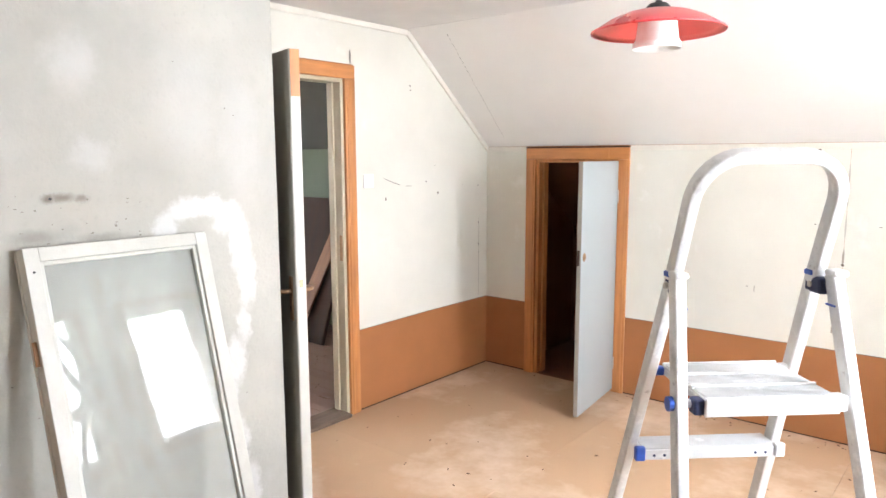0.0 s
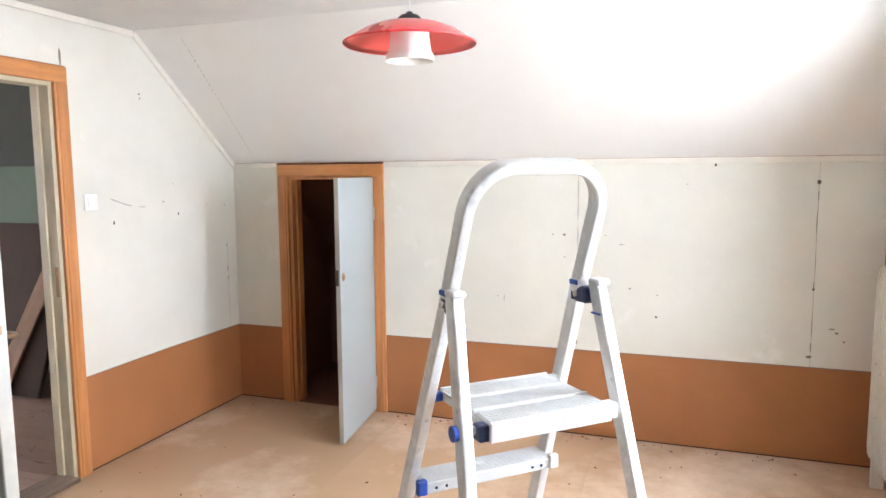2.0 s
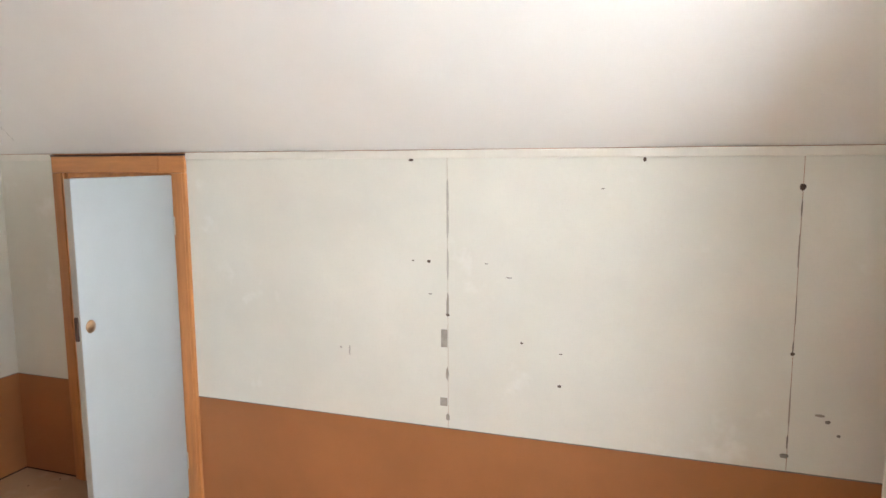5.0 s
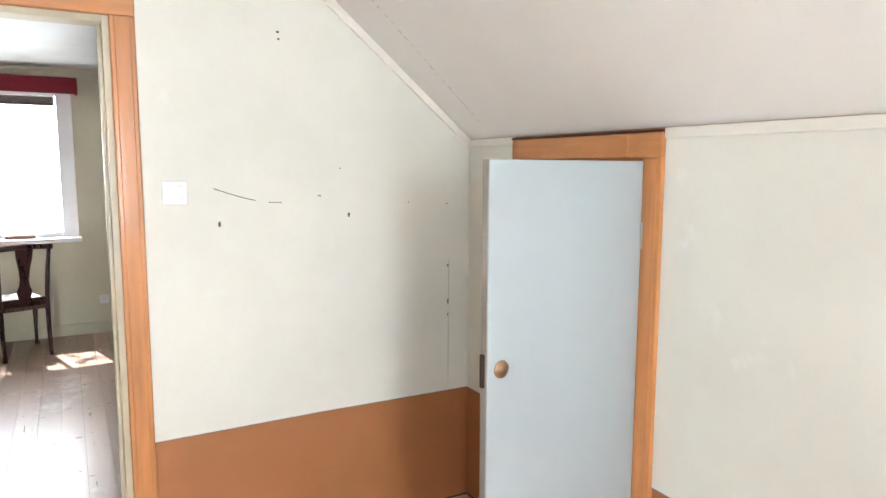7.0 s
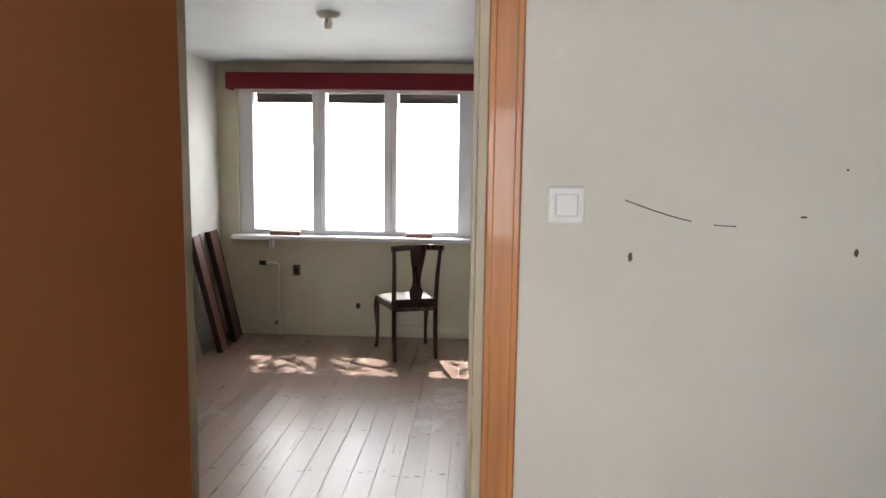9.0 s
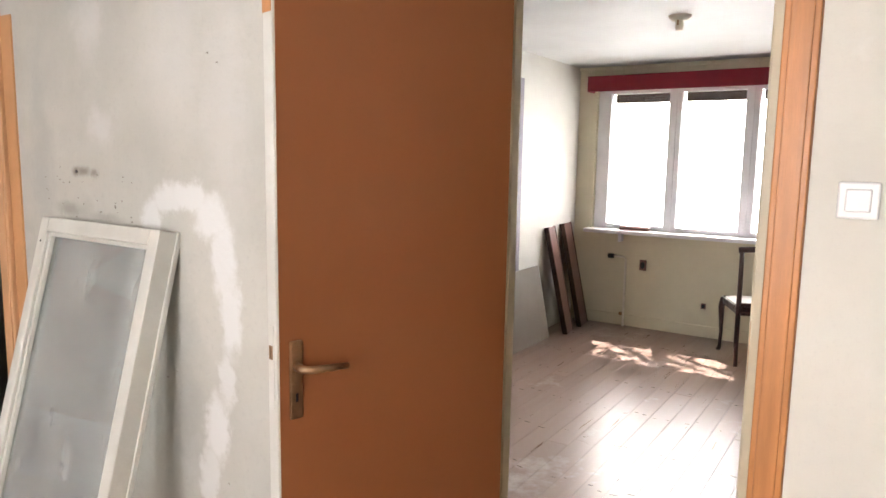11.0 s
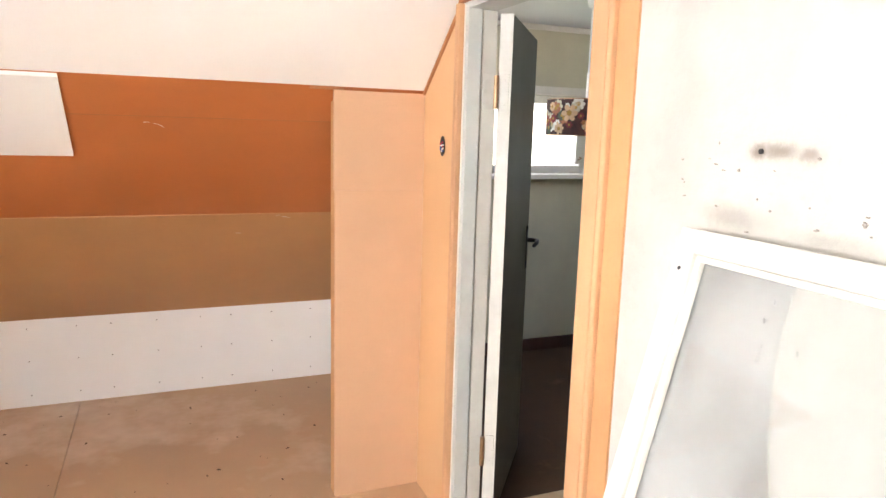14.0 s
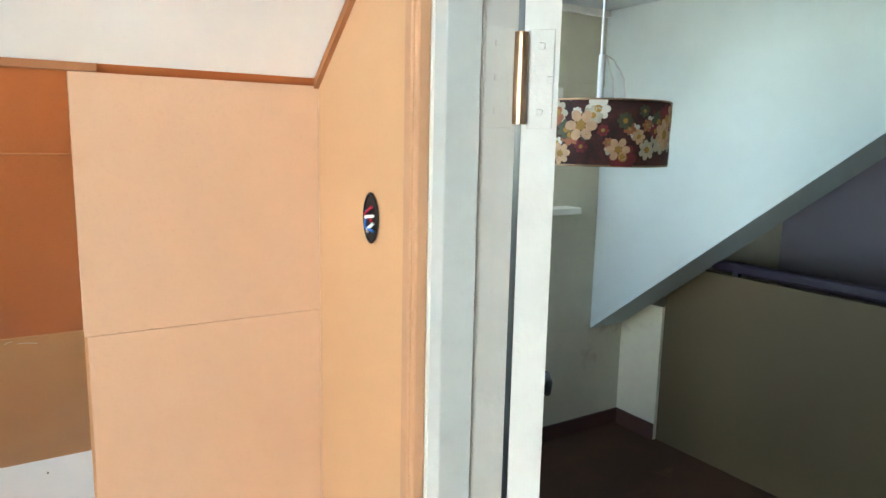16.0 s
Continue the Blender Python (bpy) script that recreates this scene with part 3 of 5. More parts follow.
def lever(parent, where, mat, span=0.115, tall=0.19, up=1):
    """A lever handle on a long plate; local x along the lever, y out of the door, z up or, with up = -1, down."""
    bm = bmesh.new()
    box(bm, -0.017, 0, -tall * 0.67 * up, 0.017, 0.006, tall * 0.33 * up, 0.004)
    pl = part("handle_plate", bm, mat, parent)
    pl.matrix_basis = where
    bm = tube_bm([(0, 0.004, 0.0), (0, 0.034, 0.0), (0.012, 0.048, 0.0), (span * 0.5, 0.052, -0.003 * up), (span, 0.046, -0.008 * up)], [0.011, 0.0095, 0.0095, 0.009, 0.0075], 12)
    part("handle", bm, mat, pl, "worn lever handle", True)
    part("keyhole", one(-0.003, 0.006, -0.085 * up, 0.003, 0.0075, -0.065 * up), M_BLACK, pl)
    return pl


# door 1: west wall
door1 = tagged(new("door_1"), "orange casing and open brown door to the sunny room", "door", "", "structure")
casing("c", door1, "y", M_PINE, M_PINE_H, D1, D0, DH, 0.078, 0.0, 0.018)
jamb(door1, "y", D1, D0, DH, -0.105, 0.0, surf("yellowed_jamb_paint", (0.52, 0.45, 0.32), 0.5, 0.08, 4, 60, 0.1, stain=[((0.3, 0.22, 0.12), 0.02, 14)]))
part("threshold", one(-0.12, D1 + 0.022, 0.0, 0.045, D0 - 0.022, 0.022, 0.004), surf("worn_threshold_wood", (0.17, 0.115, 0.08), 0.8, 0.2, 6, 60, 0.3, grain=(6, 0.8, 6)), door1, "worn dark wooden threshold")
part("strike_plate", one(-0.03, D0 - 0.0245, 0.95, -0.008, D0 - 0.022, 1.10), M_BRONZE, door1)
a = math.atan2(-2.308 + 2.105, 0.745 - 0.02)
leaf = part("door_leaf", one(0.0, 0.003, 0.028, 0.745, 0.005, 1.985), M_DOORBROWN, door1, "flush brown door standing open against the chimney")
leaf.matrix_basis = Matrix.Translation((0.024, -2.105, 0)) @ Matrix.Rotation(a, 4, "Z")
part("door_core", one(0.0, -0.040, 0.026, 0.752, 0.0028, 1.988, 0.003), M_OLDWHITE, leaf, "chipped white lock edge")
part("door_back", one(0.004, -0.0425, 0.028, 0.748, -0.0402, 1.985), M_DOORGREY, leaf, "dull grey back face")
lever(leaf, Matrix.Translation((0.705, 0.005, 1.0)) @ Matrix.Rotation(math.pi, 4, "Y"), M_BRONZE, up=-1)
lever(leaf, Matrix.Translation((0.705, -0.0425, 1.0)) @ Matrix.Rotation(math.pi, 4, "Z"), M_BRONZE)
part("bare_edge", one(0.7522, -0.038, 1.80, 0.7538, 0.001, 1.985), M_PINE, leaf, "bare orange wood at the top of the lock edge")
part("latch", one(0.752, -0.027, 1.02, 0.756, -0.013, 1.052), M_BRONZE, leaf)
part("lock_plate", one(0.7515, -0.032, 0.90, 0.7535, -0.008, 1.10), M_OLDWHITE, leaf, "lock plate painted over in white")

# closet door in the knee wall
door2 = tagged(new("door_2"), "low closet with orange casing and open pale grey door", "door", "", "structure")
casing("c", door2, "x", M_PINE, M_PINE_H, C0, C1, CH, 0.076, 0.0, -0.020)
jamb(door2, "x", C0, C1, CH, 0.0, 0.105, M_PINE)
# solid dark strip drawn in for the shadow line above the head casing
part("casing_shadow_gap", one(C0 - 0.076, -0.022, CH + 0.076, C1 + 0.076, 0.0, CH + 0.084), M_DARKWOOD, door2)
a = math.atan2(-0.646 + 0.03, 1.12 - 1.048)
leaf = part("door_leaf", one(0.0, -0.028, 0.022, 0.602, 0.0, 1.526, 0.003), M_GREYPAINT, door2, "pale blue-grey flush closet door standing open")
leaf.matrix_basis = Matrix.Translation((1.052, -0.020, 0)) @ Matrix.Rotation(a, 4, "Z")
part("edge_strip", one(0.6022, -0.026, 0.022, 0.6042, -0.002, 1.526), M_GREYSHEET, leaf, "bare wooden lock edge")
kb = lathe_bm([(0.0, 0.010), (0.007, 0.010), (0.010, 0.008), (0.017, 0.005), (0.024, 0.003), (0.025, 0.0)], 20)
k = part("knob", kb, M_BRONZE, leaf, "round brass rosette with a bare spindle", True)
k.matrix_basis = Matrix.Translation((0.555, 0.0, 0.975)) @ Matrix.Rotation(-math.pi / 2, 4, "X")
part("latch", one(0.604, -0.022, 0.93, 0.612, -0.008, 1.02, 0.002), M_DARKWOOD, leaf)
for z in (0.2, 1.3):
    part("hinge", tube_bm([(0.0, 0.004, z - 0.04), (0.0, 0.004, z + 0.04)], 0.006, 8), M_STEEL, leaf)

# trims
def trim(name, bm, mat, label):
    return tagged(finish(name, bm, mat), label, "trim", "", "structure")


trim("trim_knee", one(0.0, -0.013, NK - 0.034, C0 - 0.077, 0.0, NK - 0.002, 0.004), M_TRIM, "cream strip along the top of the knee wall")
trim("trim_knee", one(C1 + 0.077, -0.013, NK - 0.034, XE, 0.0, NK - 0.002, 0.004), M_TRIM, "cream strip along the top of the knee wall")
for xa, xb in ((0.004, 0.020), (XE - 0.018, XE)):
    bm = bmesh.new()
    prism(bm, [(-0.002, NK - 0.004), (NA, ZC - 0.004), (NA - 0.014, ZC - 0.034), (-0.020, NK - 0.026)], "x", xa, xb)
    trim("trim_slope", bm, M_TRIM, "cream strip along the slope of the ceiling")
trim("trim_ceiling", one(0.004, -2.398, ZC - 0.035, 0.020, NA - 0.01, ZC - 0.002, 0.004), M_TRIM, "cream strip under the flat ceiling")
bm = bmesh.new()
prism(bm, [(E1 - 0.02, south_slope(E1 - 0.02) - 0.002), (SY + 0.002, SZ - 0.002), (SY + 0.002, SZ - 0.016), (E1 - 0.02, south_slope(E1 - 0.02) - 0.020)], "x", XP + 0.006, XP + 0.014)
trim("trim_eaves", bm, M_BOARD, "thin brown strip along the sloping edge of the orange board")
trim("trim_eaves", one(1.0, SY - 0.03, SZ - 0.011, 1.12, SY + 0.003, SZ - 0.0005), M_BOARD, "thin brown strip along the top of the knee panel")
for k, (p, q) in enumerate((((0.28, -0.80), (0.20, -0.06)), ((0.75, -0.86), (0.05, -0.90)))):
    bm = bmesh.new()
    n = 26
    for i in range(n):
        t0, t1 = i / n, (i + 0.55 + 0.4 * noise.noise(Vector((i * 1.7, k, 0)))) / n
        pa = [p[0] + (q[0] - p[0]) * t for t in (t0, t1)]
        pb = [p[1] + (q[1] - p[1]) * t for t in (t0, t1)]
        zz = [(north_slope(y) if y > NA else ZC) - 0.001 for y in pb]
        w = 0.0014
        vs = [bm.verts.new((pa[0] - w, pb[0], zz[0])), bm.verts.new((pa[0] + w, pb[0], zz[0])), bm.verts.new((pa[1] + w, pb[1] + (0.004 if k else 0), zz[1])), bm.verts.new((pa[1] - w, pb[1] + (0.004 if k else 0), zz[1]))]
        if k:
            for v, dy in zip(vs, (-w, w, w, -w)):
                v.co.y += dy
        bm.faces.new(vs)
    tagged(finish("ceiling_crack", bm, M_STAIN), "broken dark joint line in the white ceiling board", "crack", "", "structure")

# ---- marks on the walls ----
rng = random.Random(4)


def wall_mark(where, axis, w, h, mat, label="", name="wall_mark", parent=None, th=0.0015, rough=0.35):
    bm = blotch(rng, w, h, th, 22, rough)
    ob = part(name, bm, mat, parent, label)
    turn = {"x": 0, "y": -90, "e": 180}[axis]
    ob.matrix_basis = pose(*where, 0, 0, turn)
    return ob


M_NAIL = surf("rusty_nail_hole", (0.10, 0.065, 0.045), 0.7, 0.2, 30, 90, 0.2)
M_TORN = surf("torn_grey_paper", (0.36, 0.32, 0.27), 0.85, 0.15, 25, 90, 0.3)
M_FAINT = surf("faint_wall_scratch", (0.50, 0.47, 0.41), 0.85, 0.1, 25, 90, 0.2)
for y, z, w, h in ((-0.836, 2.0, 0.012, 0.010), (-0.834, 1.975, 0.010, 0.008), (-0.566, 1.315, 0.010, 0.018), (-1.068, 1.295, 0.010, 0.022), (-0.688, 1.393, 0.016, 0.005), (-0.115, 1.35, 0.010, 0.004), (-0.11, 1.08, 0.008, 0.010), (-0.108, 0.92, 0.007, 0.026), (-0.108, 0.86, 0.006, 0.012), (-0.30, 1.36, 0.008, 0.003), (-0.6, 1.5, 0.005, 0.005)):
    wall_mark((0.0042, y, z), "x", w, h, M_NAIL, parent=wall_west, name="nail_hole")
wall_mark((0.0042, -0.106, 0.72), "x", 0.004, 0.34, M_FAINT, parent=wall_west, name="scratch")
wall_mark((0.0042, -0.105, 1.0), "x", 0.003, 0.22, M_FAINT, parent=wall_west, name="scratch")
bm = bmesh.new()
pts = [(0.0045, -1.085 + 0.30 * t, 1.425 - 0.055 * math.sin(math.pi * min(1, t * 0.62)) + 0.0 * t) for t in [i / 12 for i in range(13)]]
tube(bm, pts[:7], 0.0014, 6)
tube(bm, pts[8:11], 0.0012, 6)
part("wire_mark", bm, M_NAIL, wall_west, "thin drooping wire scratch on the wall")
wall_mark((0.0042, -1.345, 2.125), "x", 0.012, 0.085, M_STAIN, parent=wall_west, name="torn_strip")
for x, z, w, h, m in ((2.333, 1.02, 0.012, 0.09, M_TORN), (2.333, 0.98, 0.016, 0.012, M_NAIL), (2.334, 1.33, 0.010, 0.10, M_FAINT), (2.334, 1.44, 0.009, 0.14, M_FAINT), (2.334, 1.18, 0.009, 0.12, M_FAINT), (2.33, 0.74, 0.012, 0.05, M_TORN), (2.333, 0.56, 0.014, 0.03, M_TORN), (2.185, 1.585, 0.022, 0.010, M_NAIL), (3.06, 1.583, 0.012, 0.016, M_NAIL), (2.776, 0.735, 0.016, 0.010, M_NAIL), (2.256, 1.19, 0.014, 0.012, M_NAIL), (2.19, 1.19, 0.009, 0.006, M_NAIL), (2.26, 1.06, 0.016, 0.003, M_NAIL), (2.49, 1.19, 0.014, 0.003, M_NAIL), (2.58, 1.14, 0.028, 0.003, M_NAIL), (2.63, 0.89, 0.010, 0.008, M_NAIL), (2.78, 0.86, 0.016, 0.003, M_NAIL), (2.92, 1.48, 0.012, 0.003, M_NAIL), (1.90, 0.80, 0.008, 0.04, M_FAINT), (1.86, 0.81, 0.012, 0.01, M_FAINT), (3.558, 1.49, 0.020, 0.022, M_NAIL), (3.558, 1.42, 0.005, 0.06, M_STAIN), (3.557, 1.28, 0.005, 0.12, M_TORN), (3.559, 1.08, 0.004, 0.10, M_TORN), (3.557, 0.95, 0.005, 0.05, M_STAIN), (3.558, 0.74, 0.005, 0.16, M_TORN), (3.557, 0.62, 0.006, 0.05, M_STAIN), (3.557, 0.93, 0.014, 0.012, M_NAIL), (3.55, 0.57, 0.028, 0.016, M_STAIN), (3.65, 0.725, 0.032, 0.010, M_TORN), (3.675, 0.705, 0.018, 0.012, M_STAIN), (3.71, 0.66, 0.012, 0.010, M_STAIN)):
    wall_mark((x, -0.0042, z), "y", w, h, m, parent=wall_north, name="wall_mark")

for x0, z0, w, h in ((2.305, 0.848, 0.026, 0.072), (2.300, 0.606, 0.030, 0.034), (2.325, 0.55, 0.012, 0.02)):
    part("torn_paper", one(x0, -0.0052, z0, x0 + w, -0.0040, z0 + h), M_TORN, wall_north)

# dark joints at the foot of the boards and along the paper's lower edge
for a, b in ((0.004, 0.352), (1.118, XE - 0.004)):
    part("joint_line", one(a, -0.0046, 0.5115, b, -0.0005, 0.5150), M_STAIN, wall_north)
    part("floor_joint", one(a, -0.002, 0.0005, b, -0.0003, 0.0075), M_DARKWOOD, wall_north)
part("joint_line", prism_bm([(-0.006, 0.5135), (-0.7, 0.5155), (D0 + 0.08, 0.5085), (D0 + 0.08, 0.5118), (-0.7, 0.5188), (-0.006, 0.5168)], "x", 0.0005, 0.0047), M_STAIN, wall_west)
part("floor_joint", one(0.0003, D0 + 0.08, 0.0005, 0.002, -0.004, 0.008), M_DARKWOOD, wall_west)

# grey wall: scraped plug and flecks
part("plug", tube_bm([(XP, -3.245, 1.432), (XP + 0.003, -3.245, 1.432)], 0.0045, 10), M_BLACK, wall_grey)
for k in range(44):
    y, z = rng.uniform(-3.45, -2.95), rng.gauss(1.33, 0.05)
    if k > 30:
        y, z = rng.uniform(-3.4, -2.45), rng.uniform(0.3, 2.1)
    q = part("fleck", blotch(rng, rng.uniform(0.003, 0.010), rng.uniform(0.002, 0.006), 0.001, 10, 0.9), M_STAIN, wall_grey)
    q.matrix_basis = pose(XP + 0.0003, y, z)

# ---- switch ----
def rocker_switch(m, label):
    sw = thing("light_switch", m, label, "light switch")
    part("plate", one(0, -0.042, -0.042, 0.010, 0.042, 0.042, 0.005), M_WHITEPL, sw)
    part("rocker", one(0.010, -0.026, -0.026, 0.016, 0.026, 0.026, 0.004), M_WHITEPL, sw)
    return sw


rocker_switch(pose(0.004, -1.218, 1.412), "white plastic rocker light switch on the cream wall")
hole = tagged(finish("switch_hole", lathe_bm([(0.034, 0.0005), (0.031, 0.0015), (0.0305, -0.001), (0.0, -0.001)], 24), M_BLACK), "open switch hole with loose wires in the peach board", "switch box")
hole.matrix_world = pose(XP + 0.0085, -4.642, 1.40, 0, 90, 0) @ Matrix.Diagonal((1.06, 0.70, 1, 1))
for k, (mm, pts) in enumerate(((surf("red_wire", (0.55, 0.02, 0.05), 0.4), [(0, 0.004, 0.016), (0.006, -0.006, 0.006), (0.002, 0.008, -0.004)]), (surf("blue_wire", (0.03, 0.12, 0.4), 0.4), [(0, -0.012, 0.01), (0.008, 0.0, -0.012), (0.001, 0.012, -0.018)]), (M_WHITEPL, [(0, -0.013, -0.002), (0.007, 0.0, 0.002), (0.001, 0.012, 0.004)]), (M_WHITEPL, [(0, -0.009, -0.02), (0.006, 0.004, -0.014), (0.001, 0.011, -0.006)]))):
    w = part("wire", tube_bm(pts, 0.0024, 8), mm, hole)
    w.matrix_parent_inverse = hole.matrix_world.inverted()
    w.matrix_basis = pose(XP + 0.009, -4.642, 1.40)

# ---- stepladder ----
def stepladder():
    lad = thing("stepladder", pose(2.561, -2.584, 0, 0, 0, 43.3), "paint-spattered aluminium stepladder with blue plastic joints", "stepladder")
    zj, top, r = 1.292, 1.559, 0.088
    rail_y = lambda z: -0.373 * (z - zj)
    leg_y = lambda z: -(0.058 + 0.271 * (zj - z))
    hw = lambda z: 0.155 + 0.055 * (zj - z) if z < zj else 0.155 - 0.023 * (z - zj)
    nrm = Vector((0, -1, -0.373)).normalized()
    half = [(-hw(z), rail_y(z), z) for z in (0.03, 0.4, 0.8, 1.2, zj, 1.40, top - r)]
    for k in range(1, 9):
        a = math.pi / 2 * k / 8
        z = top - r + r * math.sin(a)
        half.append((-hw(1.5) + r - r * math.cos(a), rail_y(z), z))
    pts = half + [(-x, y, z) for x, y, z in reversed(half)]
    part("hoop_rail", tube_bm(pts, 0.0175, 20, 0.72, nrm, 0.32), M_ALU, lad, "bent aluminium side rail and hand hoop")
    for s in (-1, 1):
        leg = [(s * (hw(z) + 0.012), leg_y(z), z) for z in (zj + 0.022, 0.9, 0.5, 0.03)]
        part("leg", tube_bm(leg, 0.0168, 20, 0.76, (0, 1, 0.271), 0.32), M_ALU, lad)
        part("foot", one(s * (hw(0) + 0.012) - 0.022, leg_y(0) - 0.028, 0.0, s * (hw(0) + 0.012) + 0.022, leg_y(0) + 0.028, 0.045, 0.006), M_NAVY, lad)
        part("foot", one(s * hw(0) - 0.022, rail_y(0) - 0.028, 0.0, s * hw(0) + 0.022, rail_y(0) + 0.028, 0.045, 0.006), M_NAVY, lad)
        j = part("joint", one(s * 0.155 - 0.0125, -0.044, zj - 0.022, s * 0.155 + 0.0125, 0.012, zj + 0.014, 0.006), M_NAVY, lad, "dark blue plastic folding joint")
        part("joint_cap", one(s * 0.167 - 0.0155, -0.078, zj + 0.0205, s * 0.167 + 0.0155, -0.040, zj + 0.034, 0.005), M_ALU, j)
        part("joint_sleeve", one(s * 0.167 - 0.0140, -0.080, zj - 0.041, s * 0.167 + 0.0140, -0.051, zj - 0.037, 0.001), M_BLUE, j, "pale blue plastic sleeve edge")
        part("joint_rim", one(s * 0.155 - 0.0165, -0.018, zj + 0.0145, s * 0.155 + 0.0165, 0.010, zj + 0.026, 0.003), M_BLUE, j)
        part("pivot", tube_bm([(s * 0.140, -0.010, zj - 0.004), (s * 0.176, -0.010, zj - 0.004)], 0.007, 10), M_STEEL, j)
    # platform: three ribbed boards between smooth lips
    zp, y0, y1 = 1.072, -0.146, 0.092
    plat = part("platform", one(-0.132, y0 + 0.006, zp - 0.012, 0.132, y1, zp + 0.008, 0.005), M_ALU, lad, "ribbed platform with paint spots")
    w = (y1 - y0 - 0.010) / 3
    for k in range(3):
        a = y0 + 0.008 + w * k
        b = a + w - 0.010
        bm = one(-0.134, a, zp + 0.008, 0.134, b, zp + 0.013, 0.002)
        n = 7
        for i in range(n):
            y = a + 0.004 + (b - a - 0.008) * (i + 0.5) / n
            box(bm, -0.130, y - 0.0022, zp + 0.013, 0.130, y + 0.0022, zp + 0.0155)
        part("tread", bm, M_TREAD, plat)
        part("lip", one(-0.134, b + 0.001, zp + 0.008, 0.134, b + 0.009, zp + 0.018, 0.002), M_ALU, plat)
    part("front_lip", one(-0.138, y0 - 0.002, zp - 0.022, 0.138, y0 + 0.006, zp + 0.018, 0.003), M_ALU, plat)
    zr = zp - 0.002
    part("support_rod", tube_bm([(-hw(zr) - 0.02, leg_y(zr), zr), (hw(zr) + 0.02, leg_y(zr), zr)], 0.009, 12), M_ALU, plat)
    for s in (-1, 1):
        part("clip", one(s * 0.146 - 0.011, y0 + 0.004, zp - 0.020, s * 0.146 + 0.011, y0 + 0.034, zp + 0.012, 0.004), M_NAVY if s < 0 else M_ALU, plat)
        if s < 0:
            part("clip", tube_bm([(-hw(zr) - 0.026, leg_y(zr), zr), (-hw(zr) - 0.036, leg_y(zr), zr)], 0.015, 14), M_BLUE, plat, "round blue end cap")
        part("clip", one(s * 0.148 - 0.014, y1 - 0.022, zp - 0.008, s * 0.148 + 0.014, y1 - 0.002, zp + 0.012, 0.004), M_BLUE if s < 0 else M_ALU, plat)
    # lower steps
    for k, z in enumerate((0.874, 0.640, 0.400, 0.160)):
        y, w = rail_y(z) - 0.012, hw(z) - 0.012
        st = part("step", one(-w, y - 0.036, z - 0.030, w, y + 0.036, z - 0.004, 0.003), M_ALU, lad, "ribbed aluminium step")
        bm = bmesh.new()
        for i in range(11):
            yy = y - 0.032 + 0.064 * i / 10
            box(bm, -w + 0.005, yy - 0.0016, z - 0.004, w - 0.005, yy + 0.0016, z)
        part("tread", bm, M_TREAD, st)
        for s in (-1, 1):
            part("clip", one(s * (w + 0.004) - 0.012, y - 0.042, z - 0.03, s * (w + 0.004) + 0.012, y - 0.024, z + 0.004, 0.004), M_BLUE if s < 0 else M_ALU, st)
            for q in (0.03, 0.055):
                part("rivet", tube_bm([(s * (w - q), y - 0.0355, z - 0.018), (s * (w - q), y - 0.0375, z - 0.018)], 0.0035, 8), M_NAVY, st)
    for z in (0.28, 0.62):
        part("brace", tube_bm([(-hw(z) - 0.01, leg_y(z), z), (hw(z) + 0.01, leg_y(z), z)], 0.011, 10), M_ALU, lad)

stepladder()

# ---- red pendant lamp ----
def pendant():
    lamp = thing("pendant_lamp", pose(2.005, -1.762, 2.0), "red enamel ceiling lamp with a white glass cylinder", "ceiling lamp")
    R = 0.222
    prof = [(0.030, 0.052), (0.075, 0.050), (0.115, 0.040), (0.16, 0.022), (0.20, -0.002), (R, -0.018), (R + 0.001, -0.0205), (0.199, -0.0045), (0.158, 0.0195), (0.113, 0.0375), (0.073, 0.0475), (0.030, 0.0495)]
    part("shade", lathe_bm(prof[:6], 64), M_RED, lamp, "wide red enamel shade", True)
    part("shade_inside", lathe_bm(prof[5:], 64), M_REDIN, lamp, "", True)
    part("rim", lathe_bm([(R + 0.0025, -0.016), (R + 0.0035, -0.019), (R + 0.0015, -0.0225), (R - 0.0015, -0.020)], 64), M_RED, lamp, "rolled red rim", True)
    part("glass", lathe_bm([(0.064, 0.030), (0.066, 0.0), (0.072, -0.045), (0.079, -0.055), (0.081, -0.062), (0.0795, -0.068), (0.083, -0.075), (0.080, -0.077), (0.070, -0.045), (0.062, 0.0), (0.060, 0.030)], 48), M_OPAL, lamp, "white opal glass cylinder", True)
    part("cap", lathe_bm([(0.0, 0.086), (0.010, 0.085), (0.013, 0.078), (0.030, 0.074), (0.040, 0.064), (0.042, 0.052), (0.036, 0.050)], 32), M_BLACK, lamp, "black plastic cap", True)
    part("cord", tube_bm([(0, 0, 0.084), (0.001, 0, 0.2), (0, 0, ZC - 2.0)], 0.003, 8), M_WHITEPL, lamp)
    part("ceiling_cup", lathe_bm([(0.0, ZC - 2.0 - 0.036), (0.02, ZC - 2.0 - 0.034), (0.042, ZC - 2.0 - 0.014), (0.045, ZC - 2.0 - 0.0005)], 32), M_WHITEPL, lamp, "", True)
    part("socket", lathe_bm([(0.0, -0.01), (0.02, -0.01), (0.02, 0.05)], 24), M_WHITEPL, lamp)


pendant()

